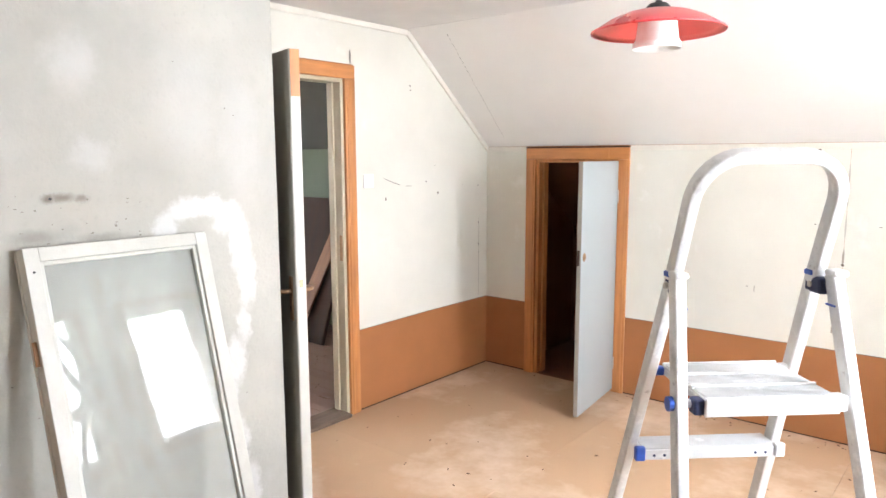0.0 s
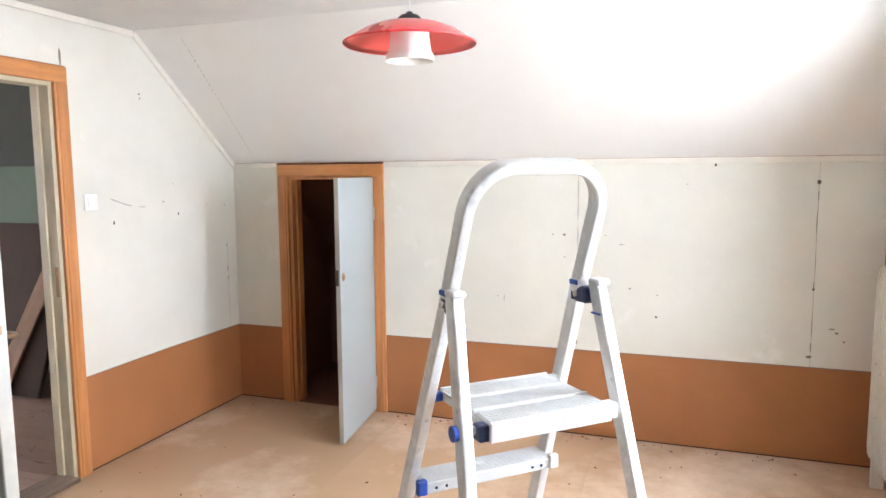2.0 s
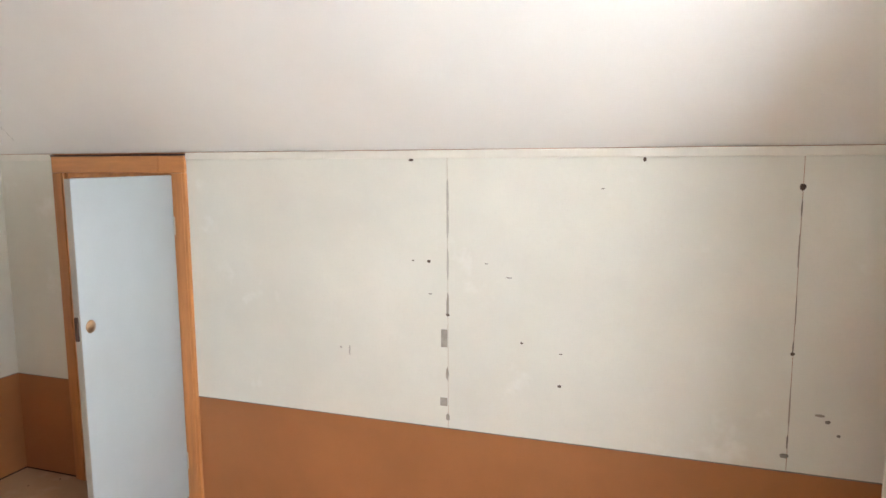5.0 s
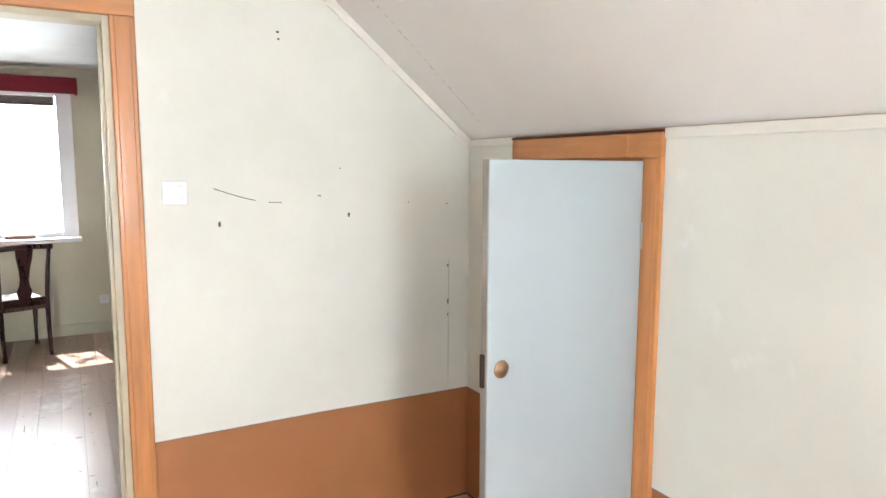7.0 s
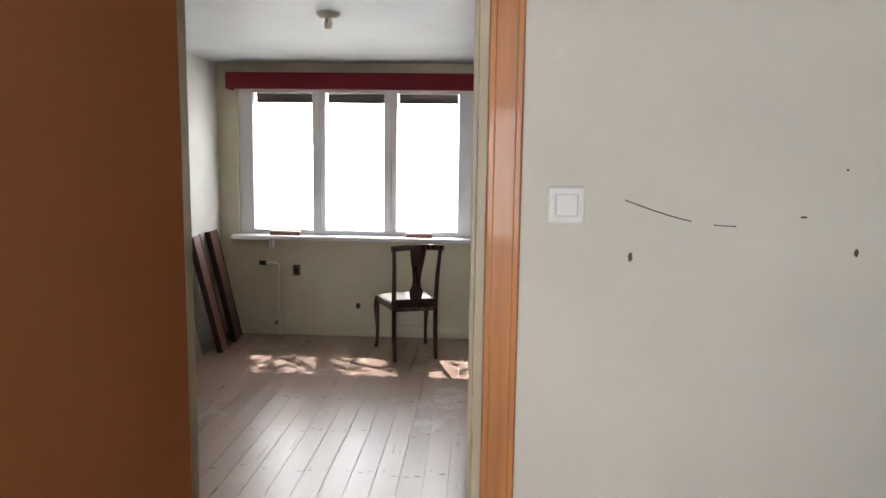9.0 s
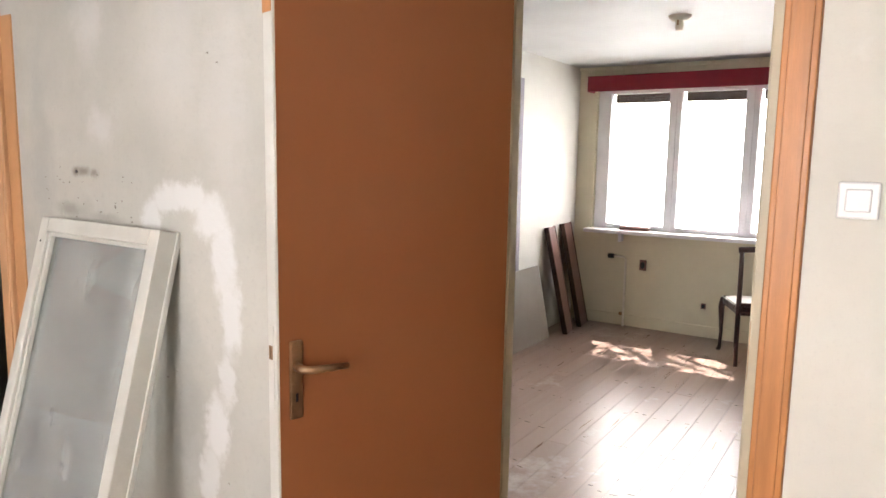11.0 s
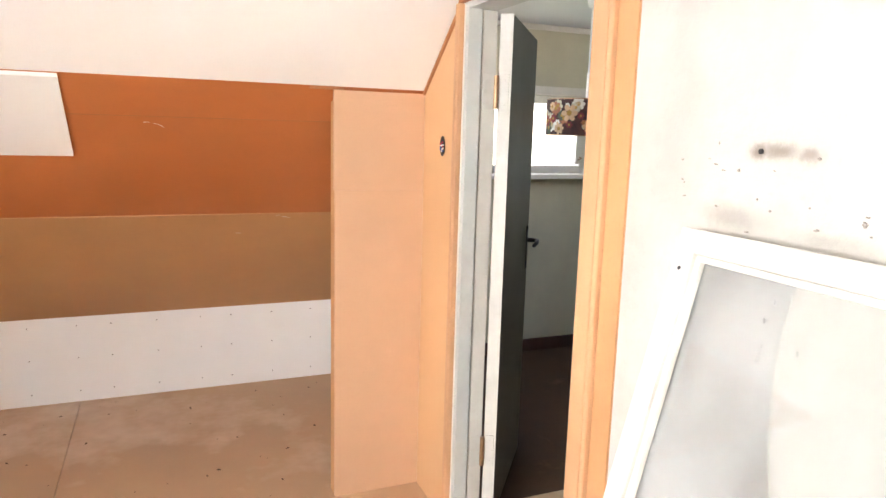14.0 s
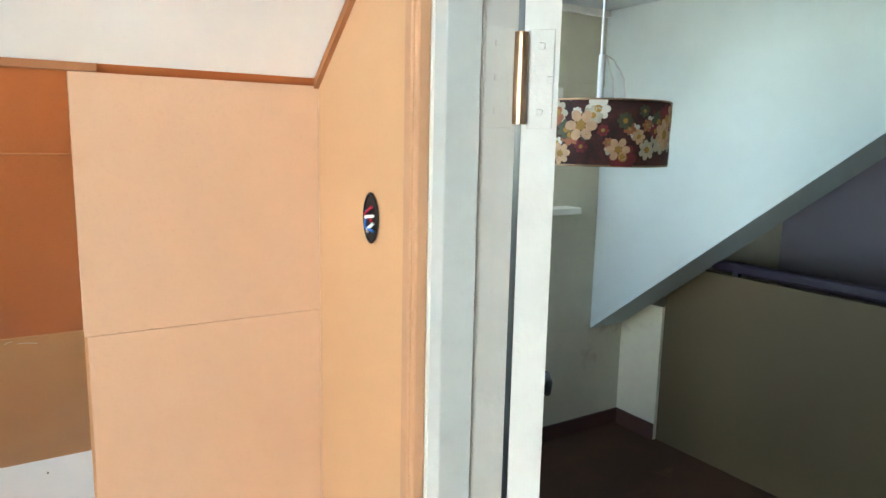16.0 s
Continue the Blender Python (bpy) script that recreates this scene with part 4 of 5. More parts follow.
# ---- old sash leaning on the grey wall ----
def leaning_sash():
    W, Hh, dep, st = 0.605, 1.335, 0.056, 0.044
    lean = math.atan2(0.335, 1.275)
    m = Matrix.Translation((1.076, -3.052, 0.0)) @ Matrix.Rotation(-lean, 4, "Y")
    sash = thing("window_sash", m, "old white window sash leaning against the grey plaster wall", "window frame")
    for nm, y0, y1, z0, z1 in (("stile", -W / 2, -W / 2 + st, 0, Hh), ("stile", W / 2 - st, W / 2, 0, Hh), ("top_rail", -W / 2 + st, W / 2 - st, Hh - st, Hh), ("bottom_rail", -W / 2 + st, W / 2 - st, 0, st * 1.3)):
        bm = one(-dep, y0, z0, 0.0, y1, z1, 0.003)
        part(nm, bm, M_OLDWHITE, sash)
    g = part("pane", one(-0.030, -W / 2 + st - 0.006, st, -0.026, W / 2 - st + 0.006, Hh - st + 0.006), M_DUSTY, sash, "dusty single pane of glass")
    g.visible_shadow = False
    for nm, y0, y1, z0, z1 in (("bead", -W / 2 + st, -W / 2 + st + 0.012, st * 1.3, Hh - st), ("bead", W / 2 - st - 0.012, W / 2 - st, st * 1.3, Hh - st), ("bead", -W / 2 + st + 0.012, W / 2 - st - 0.012, Hh - st - 0.012, Hh - st), ("bead", -W / 2 + st + 0.012, W / 2 - st - 0.012, st * 1.3, st * 1.3 + 0.012)):
        part(nm, one(-0.024, y0, z0, -0.010, y1, z1, 0.002), M_OLDWHITE, sash)
    part("outer_edge", one(-dep - 0.012, -W / 2 - 0.004, 0.0, -dep + 0.004, -W / 2 + 0.03, Hh + 0.004, 0.003), M_OLDWHITE, sash)
    part("outer_edge", one(-dep - 0.012, W / 2 - 0.03, 0.0, -dep + 0.004, W / 2 + 0.004, Hh + 0.004, 0.003), M_OLDWHITE, sash)
    for z in (0.25, 0.98):
        part("hinge", tube_bm([(-0.02, -W / 2 - 0.006, z), (-0.02, -W / 2 - 0.006, z + 0.075)], 0.007, 8), M_BRONZE, sash, "rusty sash hinge")
    part("screw", tube_bm([(-0.001, -W / 2 + 0.022, Hh - 0.075), (0.001, -W / 2 + 0.022, Hh - 0.075)], 0.004, 8), M_BLACK, sash)


leaning_sash()

# ---- east windows and radiator ----
def east_window(name, y0, y1):
    win = tagged(new(name), "bright window with an orange pine casing and white sash", "window", "", "structure")
    casing("c", win, "y", M_PINE, M_PINE_H, y1, y0, WZ1, 0.055, XE, -0.022, WZ0 - 0.075, first=0.09)
    part("casing_sill", one(XE - 0.026, y1 - 0.0, WZ0 - 0.075, XE, y0, WZ0, 0.004), M_PINE_H, win)
    part("reveal", one(XE, y0 - 0.012, WZ0, XE + 0.12, y0, WZ1), M_TRIM, win)
    part("reveal", one(XE, y1, WZ0, XE + 0.12, y1 + 0.012, WZ1), M_TRIM, win)
    part("window_sill", one(XE - 0.004, y1, WZ0, XE + 0.14, y0, WZ0 + 0.016, 0.003), M_TRIM, win, "white painted inner sill")
    x0, x1 = XE + 0.13, XE + 0.17
    part("window_frame", one(x0, y1, WZ0 + 0.016, x1, y1 + 0.05, WZ1, 0.003), M_TRIM, win)
    part("window_frame", one(x0, y0 - 0.05, WZ0 + 0.016, x1, y0, WZ1, 0.003), M_TRIM, win)
    part("window_frame", one(x0, y1 + 0.05, WZ1 - 0.05, x1, y0 - 0.05, WZ1, 0.003), M_TRIM, win)
    part("window_frame", one(x0, y1 + 0.05, WZ0 + 0.016, x1, y0 - 0.05, WZ0 + 0.075, 0.003), M_TRIM, win)
    g = part("pane", one(x0 + 0.018, y1 + 0.05, WZ0 + 0.075, x0 + 0.021, y0 - 0.05, WZ1 - 0.05), M_GLASS, win)
    g.visible_shadow = False
    part("catch", one(x0 - 0.012, y0 - 0.04, WZ0 + 0.12, x0, y0 - 0.012, WZ0 + 0.16, 0.003), M_BRONZE, win)


east_window("window_1", *W1)
east_window("window_2", *W2)
trim("trim_post", one(XE - 0.03, -1.845, 0, XE, -1.755, ZC - 0.002, 0.004), M_PINE, "tall orange pine board between the two windows")


def radiator():
    rad = thing("radiator", pose(XE - 0.042, -0.20, 0.0), "chipped old cream column radiator under flaking enamel", "radiator")
    n, half = 12, 0.034
    z0, z1 = 0.12, 1.09
    for i in range(n):
        y = -0.045 * i
        bm = bmesh.new()
        prof = []
        for k in range(9):
            a = math.pi * k / 8
            prof.append((half * math.cos(a), z1 - 0.034 + 0.034 * math.sin(a)))
        for k in range(9):
            a = math.pi + math.pi * k / 8
            prof.append((half * math.cos(a), z0 + 0.034 + 0.034 * math.sin(a)))
        prism(bm, prof, "y", y - 0.0175, y + 0.0175)
        bmesh.ops.bevel(bm, geom=list(bm.edges), offset=0.006, segments=2, affect="EDGES")
        for w in (-0.022, 0.0, 0.022):
            box(bm, w - 0.004, y - 0.0195, z0 + 0.09, w + 0.004, y + 0.0195, z1 - 0.09, 0.002)
        box(bm, -half - 0.004, y - 0.006, z0 + 0.06, -half + 0.002, y + 0.006, z1 - 0.06, 0.002)
        box(bm, -0.022, y - 0.0225, z1 - 0.09, 0.022, y + 0.0225, z1 - 0.04)
        box(bm, -0.022, y - 0.0225, z0 + 0.04, 0.022, y + 0.0225, z0 + 0.09)
        part("section", bm, M_RAD, rad)
    ye = -0.045 * (n - 1) - 0.018
    part("end_plug", tube_bm([(0, ye, z1 - 0.065), (0, ye - 0.012, z1 - 0.065)], 0.022, 8), M_BRONZE, rad, "rusty end plug")
    part("valve", tube_bm([(0, ye - 0.008, z1 - 0.065), (0.004, ye - 0.03, z1 - 0.068), (0.006, ye - 0.036, z1 - 0.10), (0.006, ye - 0.036, z1 - 0.14)], 0.011, 12), M_BRONZE, rad, "tarnished brass valve body")
    part("valve_knob", tube_bm([(0.006, ye - 0.038, z1 - 0.10), (0.006, ye - 0.050, z1 - 0.10), (0.0, ye - 0.085, z1 - 0.10), (0.0, ye - 0.092, z1 - 0.10)], [0.020, 0.027, 0.027, 0.021], 20), M_WHITEPL, rad, "round white thermostat knob", True)
    part("pipe", tube_bm([(0.006, ye - 0.036, z1 - 0.14), (0.012, ye - 0.030, 0.5), (0.012, ye - 0.030, 0.0)], 0.010, 10), M_RAD, rad)
    part("pipe", tube_bm([(0, ye, z0 + 0.055), (0, ye - 0.02, z0 + 0.05), (0, ye - 0.022, 0.0)], 0.011, 10), M_BRONZE, rad)
    for y in (-0.05, ye + 0.07):
        part("foot", one(-0.028, y - 0.015, 0.0, 0.028, y + 0.015, z0 + 0.02, 0.004), M_RAD, rad)

radiator()
M_PRINT = surf("violet_printed_paper", (0.22, 0.20, 0.36), 0.6, 0.3, 30, 90, 0.1, stain=[((0.75, 0.75, 0.78), 0.15, 30)])
M_PAPER = surf("white_paper", (0.75, 0.74, 0.74), 0.7, 0.05, 30, 90, 0.1)
trim("window_ledge", one(XE - 0.06, -1.42, WZ0 - 0.100, XE - 0.001, -1.0, WZ0 - 0.077, 0.003), M_TRIM, "narrow white ledge under the window casing")
mag = thing("folded_leaflets", pose(XE - 0.046, -1.19, WZ0 - 0.077, 0, 0, 4), "small pile of folded printed leaflets on the window ledge", "papers")
for k in range(6):
    b = one(-0.045 - 0.003 * (k % 3), -0.15 + 0.006 * k, 0.003 * k, 0.028, 0.15 - 0.004 * (k % 4), 0.003 * k + 0.0022)
    part("leaflet", b, M_PRINT if k % 2 else M_PAPER, mag)

# ---- hall door ----
door3 = tagged(new("door_3"), "narrow door to the dim hall with peach casing and grey jamb", "door", "", "structure")
casing("c", door3, "y", M_CASE3, M_PINE_H, E1, E0, EH, 0.078, XP, 0.020, first=0.03)
jamb(door3, "y", E1, E0, EH, XP - 0.003, XP - 0.108, surf("blue_grey_jamb_paint", (0.50, 0.53, 0.51), 0.5, 0.06, 4, 60, 0.15, stain=[((0.2, 0.15, 0.1), 0.0, 30)]), 0.018)
part("rebate", one(XP - 0.110, E1 + 0.0185, 0.0, XP - 0.056, E1 + 0.0215, EH - 0.019, 0.001), M_OLDWHITE, door3, "chipped cream rebate of the jamb")
ang = radians(143)
d = Vector((-math.sin(ang), math.cos(ang), 0))
leaf = part("door_leaf", one(0.012, -0.048, 0.02, 0.655, -0.005, EH - 0.025, 0.003), surf("grey_green_door_paint", (0.15, 0.145, 0.12), 0.5, 0.07, 3, 60, 0.1), door3, "grey-green hall door standing open")
leaf.matrix_basis = Matrix.Translation((XP - 0.112, E1 + 0.024, 0)) @ Matrix.Rotation(math.atan2(d.y, d.x), 4, "Z")
part("edge", one(0.0085, -0.0485, 0.02, 0.0118, -0.0045, EH - 0.025), M_OLDWHITE, leaf, "chipped white hinge edge of the door")
lever(leaf, Matrix.Translation((0.60, -0.048, 1.0)) @ Matrix.Rotation(math.pi, 4, "Z"), M_BLACK, 0.10)
for z in (0.30, 1.585):
    h = part("hinge", tube_bm([(0, 0, z - 0.055), (0, 0, z + 0.055)], 0.0085, 12), M_BRONZE, door3, "copper-coloured hinge with painted leaves")
    h.matrix_basis = Matrix.Translation((XP - 0.110, E1 + 0.028, 0))
    bm = one(-0.004, 0.004, z - 0.06, 0.040, 0.0065, z + 0.06, 0.001)
    for q in (-0.04, 0.0, 0.04):
        box(bm, 0.018, 0.0065, z + q - 0.004, 0.026, 0.0085, z + q + 0.004, 0.001)
    hl = part("hinge_leaf", bm, M_OLDWHITE, h)
    hl.matrix_basis = Matrix.Translation((0.010, -0.012, 0))
    bm = one(-0.0005, 0.006, z - 0.06, 0.0025, 0.038, z + 0.06, 0.001)
    for q in (-0.04, 0.0, 0.04):
        box(bm, 0.0025, 0.018 + 0.012 * (q == 0), z + q - 0.004, 0.0045, 0.026 + 0.012 * (q == 0), z + q + 0.004, 0.001)
    hl = part("hinge_leaf", bm, M_OLDWHITE, leaf)
    hl.matrix_basis = Matrix.Translation((0.0062, -0.004, 0)) @ Matrix.Rotation(math.pi, 4, "Z")
part("threshold", one(XP - 0.12, E1 + 0.032, 0.0, XP + 0.02, E0 - 0.032, 0.016, 0.004), M_FLOOR, door3)

# ---- hall ----
hwin = tagged(new("window_3"), "small white hall window with a tilted sash above a deep sill", "window", "", "structure")
yw = HY - 0.08
for x0, x1, z0, z1 in ((hx0, hx0 + 0.05, hz0, hz1), (hx1 - 0.05, hx1, hz0, hz1), (hx0 + 0.05, hx1 - 0.05, hz1 - 0.05, hz1), (hx0 + 0.05, hx1 - 0.05, hz0, hz0 + 0.05)):
    part("window_frame", one(x0, yw - 0.03, z0, x1, yw + 0.03, z1, 0.003), M_TRIM, hwin)
sash = part("sash", one(hx0 + 0.065, -0.015, hz0 + 0.06, hx0 + 0.10, 0.015, hz1 - 0.06, 0.003), M_TRIM, hwin)
sash.matrix_basis = Matrix.Translation((0, yw + 0.04, 0))
g = part("pane", one(hx0 + 0.05, yw - 0.003, hz0 + 0.05, hx1 - 0.05, yw, hz1 - 0.05), M_GLASS, hwin)
g.visible_shadow = False
part("window_sill", one(hx0 - 0.12, HY - 0.05, hz0 - 0.03, hx1 + 0.1, HY + 0.10, hz0, 0.004), M_TRIM, hwin, "white painted sill")
part("catch", tube_bm([(hx0 + 0.07, yw + 0.045, hz0 + 0.11), (hx0 + 0.07, yw + 0.08, hz0 + 0.10), (hx0 + 0.10, yw + 0.085, hz0 + 0.09)], 0.005, 8), M_BRONZE, hwin)
bm = bmesh.new()
box(bm, hx0 - 0.05, HY, hz1 + 0.0, hx1 + 0.05, HY + 0.012, hz1 + 0.055, 0.003)
part("casing_head", bm, M_TRIM, hwin)
M_SKIRT = surf("dark_red_brown_skirting", (0.085, 0.035, 0.025), 0.5, 0.15, 5, 60, 0.1)
trim("baseboard", one(-1.60, HY, 0.0, XP - 0.1, HY + 0.014, 0.085, 0.003), M_SKIRT, "dark red-brown skirting in the hall")
trim("baseboard", one(-1.60, HY + 0.014, 0.0, -1.586, -6.0, 0.085, 0.003), M_SKIRT, "dark red-brown skirting in the hall")
trim("trim_hall_ceiling", one(-1.37, HY, HZ - 0.035, XP - 0.1, HY + 0.02, HZ - 0.001, 0.004), M_TRIM, "cream strip under the hall ceiling")
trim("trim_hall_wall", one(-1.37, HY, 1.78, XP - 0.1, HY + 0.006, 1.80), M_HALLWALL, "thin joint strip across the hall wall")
rail = thing("handrail", pose(-1.64, -5.75, 0.92), "dark violet-black wooden handrail on the beige stair panel", "handrail")
part("rail", one(-0.03, 0.0, 0.02, 0.035, 1.9, 0.065, 0.012), surf("violet_black_paint", (0.018, 0.012, 0.025), 0.35, 0.1, 5, 60, 0.05), rail)
for y in (0.1, 0.9, 1.7):
    part("bracket", one(-0.012, y, 0.0, 0.012, y + 0.03, 0.022), M_BLACK, rail)


def flower_lamp():
    lamp = thing("hall_pendant_lamp", pose(-0.27, -5.18, 1.533), "hanging lamp with a dark brown flower-printed cloth shade", "ceiling lamp")
    R, h = 0.188, 0.165
    M_CLOTH = surf("dark_brown_shade_cloth", (0.075, 0.026, 0.018), 0.85, 0.35, 22, 160, 0.2, stain=[((0.16, 0.04, 0.02), 0.10, 24), ((0.02, 0.012, 0.01), 0.05, 30)])
    part("shade", lathe_bm([(R, -h / 2), (R + 0.001, 0), (R, h / 2), (R - 0.002, h / 2), (R - 0.001, 0), (R - 0.002, -h / 2), (R, -h / 2)], 64), M_CLOTH, lamp, "round cloth shade", True)
    for z in (-h / 2, h / 2):
        part("ring", tube_bm([((R + 0.0005) * math.cos(2 * math.pi * k / 48), (R + 0.0005) * math.sin(2 * math.pi * k / 48), z) for k in range(49)], 0.0025, 6), M_BRONZE, lamp)
    cols = [surf("white_flower_print", (0.70, 0.66, 0.55), 0.85, 0.1, 30), surf("cream_flower_print", (0.50, 0.44, 0.31), 0.85, 0.15, 30), surf("rust_flower_print", (0.36, 0.13, 0.06), 0.85, 0.2, 30), surf("peach_flower_print", (0.58, 0.36, 0.20), 0.85, 0.15, 30)]
    cols[3:3] = [surf("green_leaf_print", (0.085, 0.09, 0.05), 0.85, 0.2, 30), surf("wine_flower_print", (0.20, 0.03, 0.03), 0.85, 0.2, 30)]
    eye = surf("flower_eye_print", (0.40, 0.22, 0.04), 0.85, 0.2, 30)
    r2 = random.Random(8)

    def on(a, z, off):
        return ((R + off) * math.cos(a), (R + off) * math.sin(a), z)

    for k in range(104):
        a0 = 2 * math.pi * (k * 0.618 % 1)
        z0 = r2.uniform(-h / 2 + 0.022, h / 2 - 0.022)
        size = r2.choice((0.016, 0.022, 0.030, 0.042)) * r2.uniform(0.85, 1.1)
        bm = bmesh.new()
        n = r2.choice((6, 7, 8))
        lift = 0.0012 + 0.0004 * (k % 6)
        for i in range(n):
            t = 2 * math.pi * i / n + r2.uniform(-0.1, 0.1)
            ring = []
            for j in range(8):
                b = 2 * math.pi * j / 8
                px, pz = size * 0.62 + size * 0.38 * math.cos(b), size * 0.31 * math.sin(b)
                u, w = px * math.cos(t) - pz * math.sin(t), px * math.sin(t) + pz * math.cos(t)
                ring.append(bm.verts.new(on(a0 + u / R, max(-h / 2, min(h / 2, z0 + w)), lift)))
            try:
                bm.faces.new(ring)
            except ValueError:
                pass
        fl = part("flower", bm, cols[k % 6], lamp)
        bm = bmesh.new()
        bm.faces.new([bm.verts.new(on(a0 + size * 0.3 * math.cos(b) / R, z0 + size * 0.3 * math.sin(b), lift + 0.0004)) for b in [2 * math.pi * j / 10 for j in range(10)]])
        part("flower_eye", bm, eye, fl)
    top = HZ - 1.533
    part("cord", tube_bm([(0, 0, 0.06), (0.001, 0, 0.3), (0, 0, top)], 0.0035, 8), M_WHITEPL, lamp)
    part("stem", tube_bm([(0, 0, 0.04), (0, 0, 0.21)], 0.008, 10), M_OPAL, lamp)
    part("ceiling_cup", lathe_bm([(0.0, top - 0.095), (0.018, top - 0.09), (0.030, top - 0.05), (0.038, top - 0.001)], 24), M_WHITEPL, lamp, "white plastic ceiling cup", True)
    for s, w in ((-1, 0.10), (-1, 0.05)):
        pts = [(0, 0, 0.215), (s * w * 0.4, 0.03 * w, 0.20), (s * w * 0.9, 0.0, 0.15), (s * w, 0.0, 0.10), (s * w * 0.8, 0.0, 0.06)]
        part("wire", tube_bm([Vector(p) for p in pts], 0.0022, 8), M_CABLE, lamp)
    for k in range(3):
        a = 2 * math.pi * k / 3 + 0.4
        part("spoke", tube_bm([(0, 0, 0.05), (R * math.cos(a), R * math.sin(a), h / 2 - 0.004)], 0.002, 6), M_BRONZE, lamp)


flower_lamp()

# ---- west room ----
win = tagged(new("window_4"), "wide white three-part window filled with daylight", "window", "", "structure")
WA, WB, WL, WH = -3.49, -1.47, 0.885, 2.16
x0, x1 = XW - 0.12, XW - 0.05
M_WINWHITE = surf("white_window_paint", (0.82, 0.82, 0.86), 0.4, 0.04, 5, 70, 0.08)
cuts = [(WA, WA + 0.12), (-2.85, -2.74), (-2.23, -2.12), (WB - 0.12, WB)]
for k, (a, b) in enumerate(cuts):
    part("post", one(x0, a, WL, x1, b, WH, 0.004), M_WINWHITE, win)
    if k in (1, 2):
        part("post_bead", one(x1, (a + b) / 2 - 0.012, WL, x1 + 0.008, (a + b) / 2 + 0.012, WH, 0.002), M_WINWHITE, win)
for (a, b), (c, e) in zip(cuts, cuts[1:]):
    part("top_rail", one(x0, b, WH - 0.06, x1, c, WH, 0.004), M_WINWHITE, win)
    part("bottom_rail", one(x0, b, WL, x1, c, WL + 0.04, 0.004), M_WINWHITE, win)
    g = part("pane", one(x0 + 0.03, b, WL + 0.04, x0 + 0.033, c, WH - 0.06), M_GLASS, win)
    g.visible_shadow = False
    bl = part("blind", one(x0 - 0.05, b + 0.01, WH - 0.135, x0 - 0.02, c - 0.01, WH - 0.055, 0.004), M_SASHDARK, win, "rolled outer blind, its shaded side put into the colour")
    for q in range(3):
        part("blind_slat", one(x0 - 0.019, b + 0.01, WH - 0.13 + 0.025 * q, x0 - 0.016, c - 0.01, WH - 0.115 + 0.025 * q), M_DARKWOOD, bl)
part("window_sill", one(XW - 0.05, WA - 0.03, WL - 0.035, XW + 0.13, WB + 0.02, WL, 0.006), M_WINWHITE, win, "white painted window sill")
for y0, y1 in ((-3.20, -2.94), (-2.02, -1.80)):
    t = thing("wooden_strip", pose(XW + 0.02, y0, WL), "short brown wooden strip lying on the window sill", "wood strip", "strips on the sill")
    part("strip", one(0, 0, 0, 0.05, y1 - y0, 0.035, 0.003), M_BROWNPANEL, t)
part("bracket", one(XW, -3.21, WL - 0.11, XW + 0.07, -3.18, WL - 0.035, 0.004), M_WINWHITE, win)
val = thing("valance", pose(XW, -3.53, 2.110), "dark red cloth-covered valance board above the window", "valance")
part("front_board", one(0.125, 0.0, 0.0, 0.15, 2.11, 0.135, 0.006), M_VALANCE, val)
part("end_board", one(0.0, 0.0, 0.0, 0.125, 0.02, 0.135, 0.004), M_VALANCE, val)
part("end_board", one(0.0, 2.09, 0.0, 0.125, 2.11, 0.135, 0.004), M_VALANCE, val)
part("top_board", one(0.0, 0.02, 0.115, 0.125, 2.09, 0.13), M_VALANCE, val)
trim("baseboard", one(XW, -3.66, 0.0, XW + 0.016, 0.0, 0.10, 0.003), M_WESTWALL, "yellowed skirting board under the window")
trim("trim_west_ceiling", one(XW, -3.66, ZC - 0.03, XW + 0.02, NA, ZC - 0.001, 0.003), M_WESTWALL, "thin strip under the ceiling of the west room")


def socket(m, label, dark=False):
    s = thing("wall_socket", m, label, "socket")
    part("plate", one(0, -0.04, -0.04, 0.012, 0.04, 0.04, 0.005), M_BROWNPANEL if dark else M_WHITEPL, s)
    f = part("face", tube_bm([(0.012, 0, 0), (0.015, 0, 0)], 0.026, 20), M_BLACK if dark else M_WHITEPL, s)
    for y in (-0.009, 0.009):
        part("contact", tube_bm([(0.015, y, 0), (0.0158, y, 0)], 0.0035, 8), M_BLACK, f)


socket(pose(XW, -1.30, 0.305), "white plastic wall socket above the skirting board")
socket(pose(XW, -2.985, 0.575) @ Matrix.Diagonal((1.6, 0.75, 1.2, 1)), "small dark brown old wall fitting", True)
socket(pose(XW, -2.445, 0.27) @ Matrix.Diagonal((1, 0.5, 0.6, 1)), "tiny dark telephone socket", True)
cl = thing("ceiling_fitting", pose(-2.36, -2.28, ZC), "cream ceiling lamp holder without a shade", "lamp holder")
part("rose", lathe_bm([(0.0, -0.03), (0.045, -0.028), (0.062, -0.012), (0.066, -0.0005)], 32), M_TRIM, cl, "", True)
part("holder", lathe_bm([(0.0, -0.085), (0.020, -0.085), (0.024, -0.06), (0.020, -0.028)], 24), M_TRIM, cl, "", True)
part("screw", one(0.03, -0.004, -0.06, 0.045, 0.004, -0.03, 0.002), M_BRONZE, cl)

pipe = thing("heating_pipe", pose(XW + 0.05, -3.26, 0.0), "thin cut-off heating pipe with a valve beside the window wall", "pipe")
part("riser", tube_bm([(0, 0.13, 0.0), (0, 0.13, 0.3), (0, 0.13, 0.62), (0.0, 0.11, 0.64), (0, 0.0, 0.64)], 0.010, 10), M_TRIM, pipe)
part("tap", one(-0.012, -0.04, 0.62, 0.012, 0.02, 0.66, 0.006), M_BLACK, pipe)
part("lower_tap", one(-0.012, 0.09, 0.10, 0.012, 0.12, 0.13, 0.005), M_BRONZE, pipe)


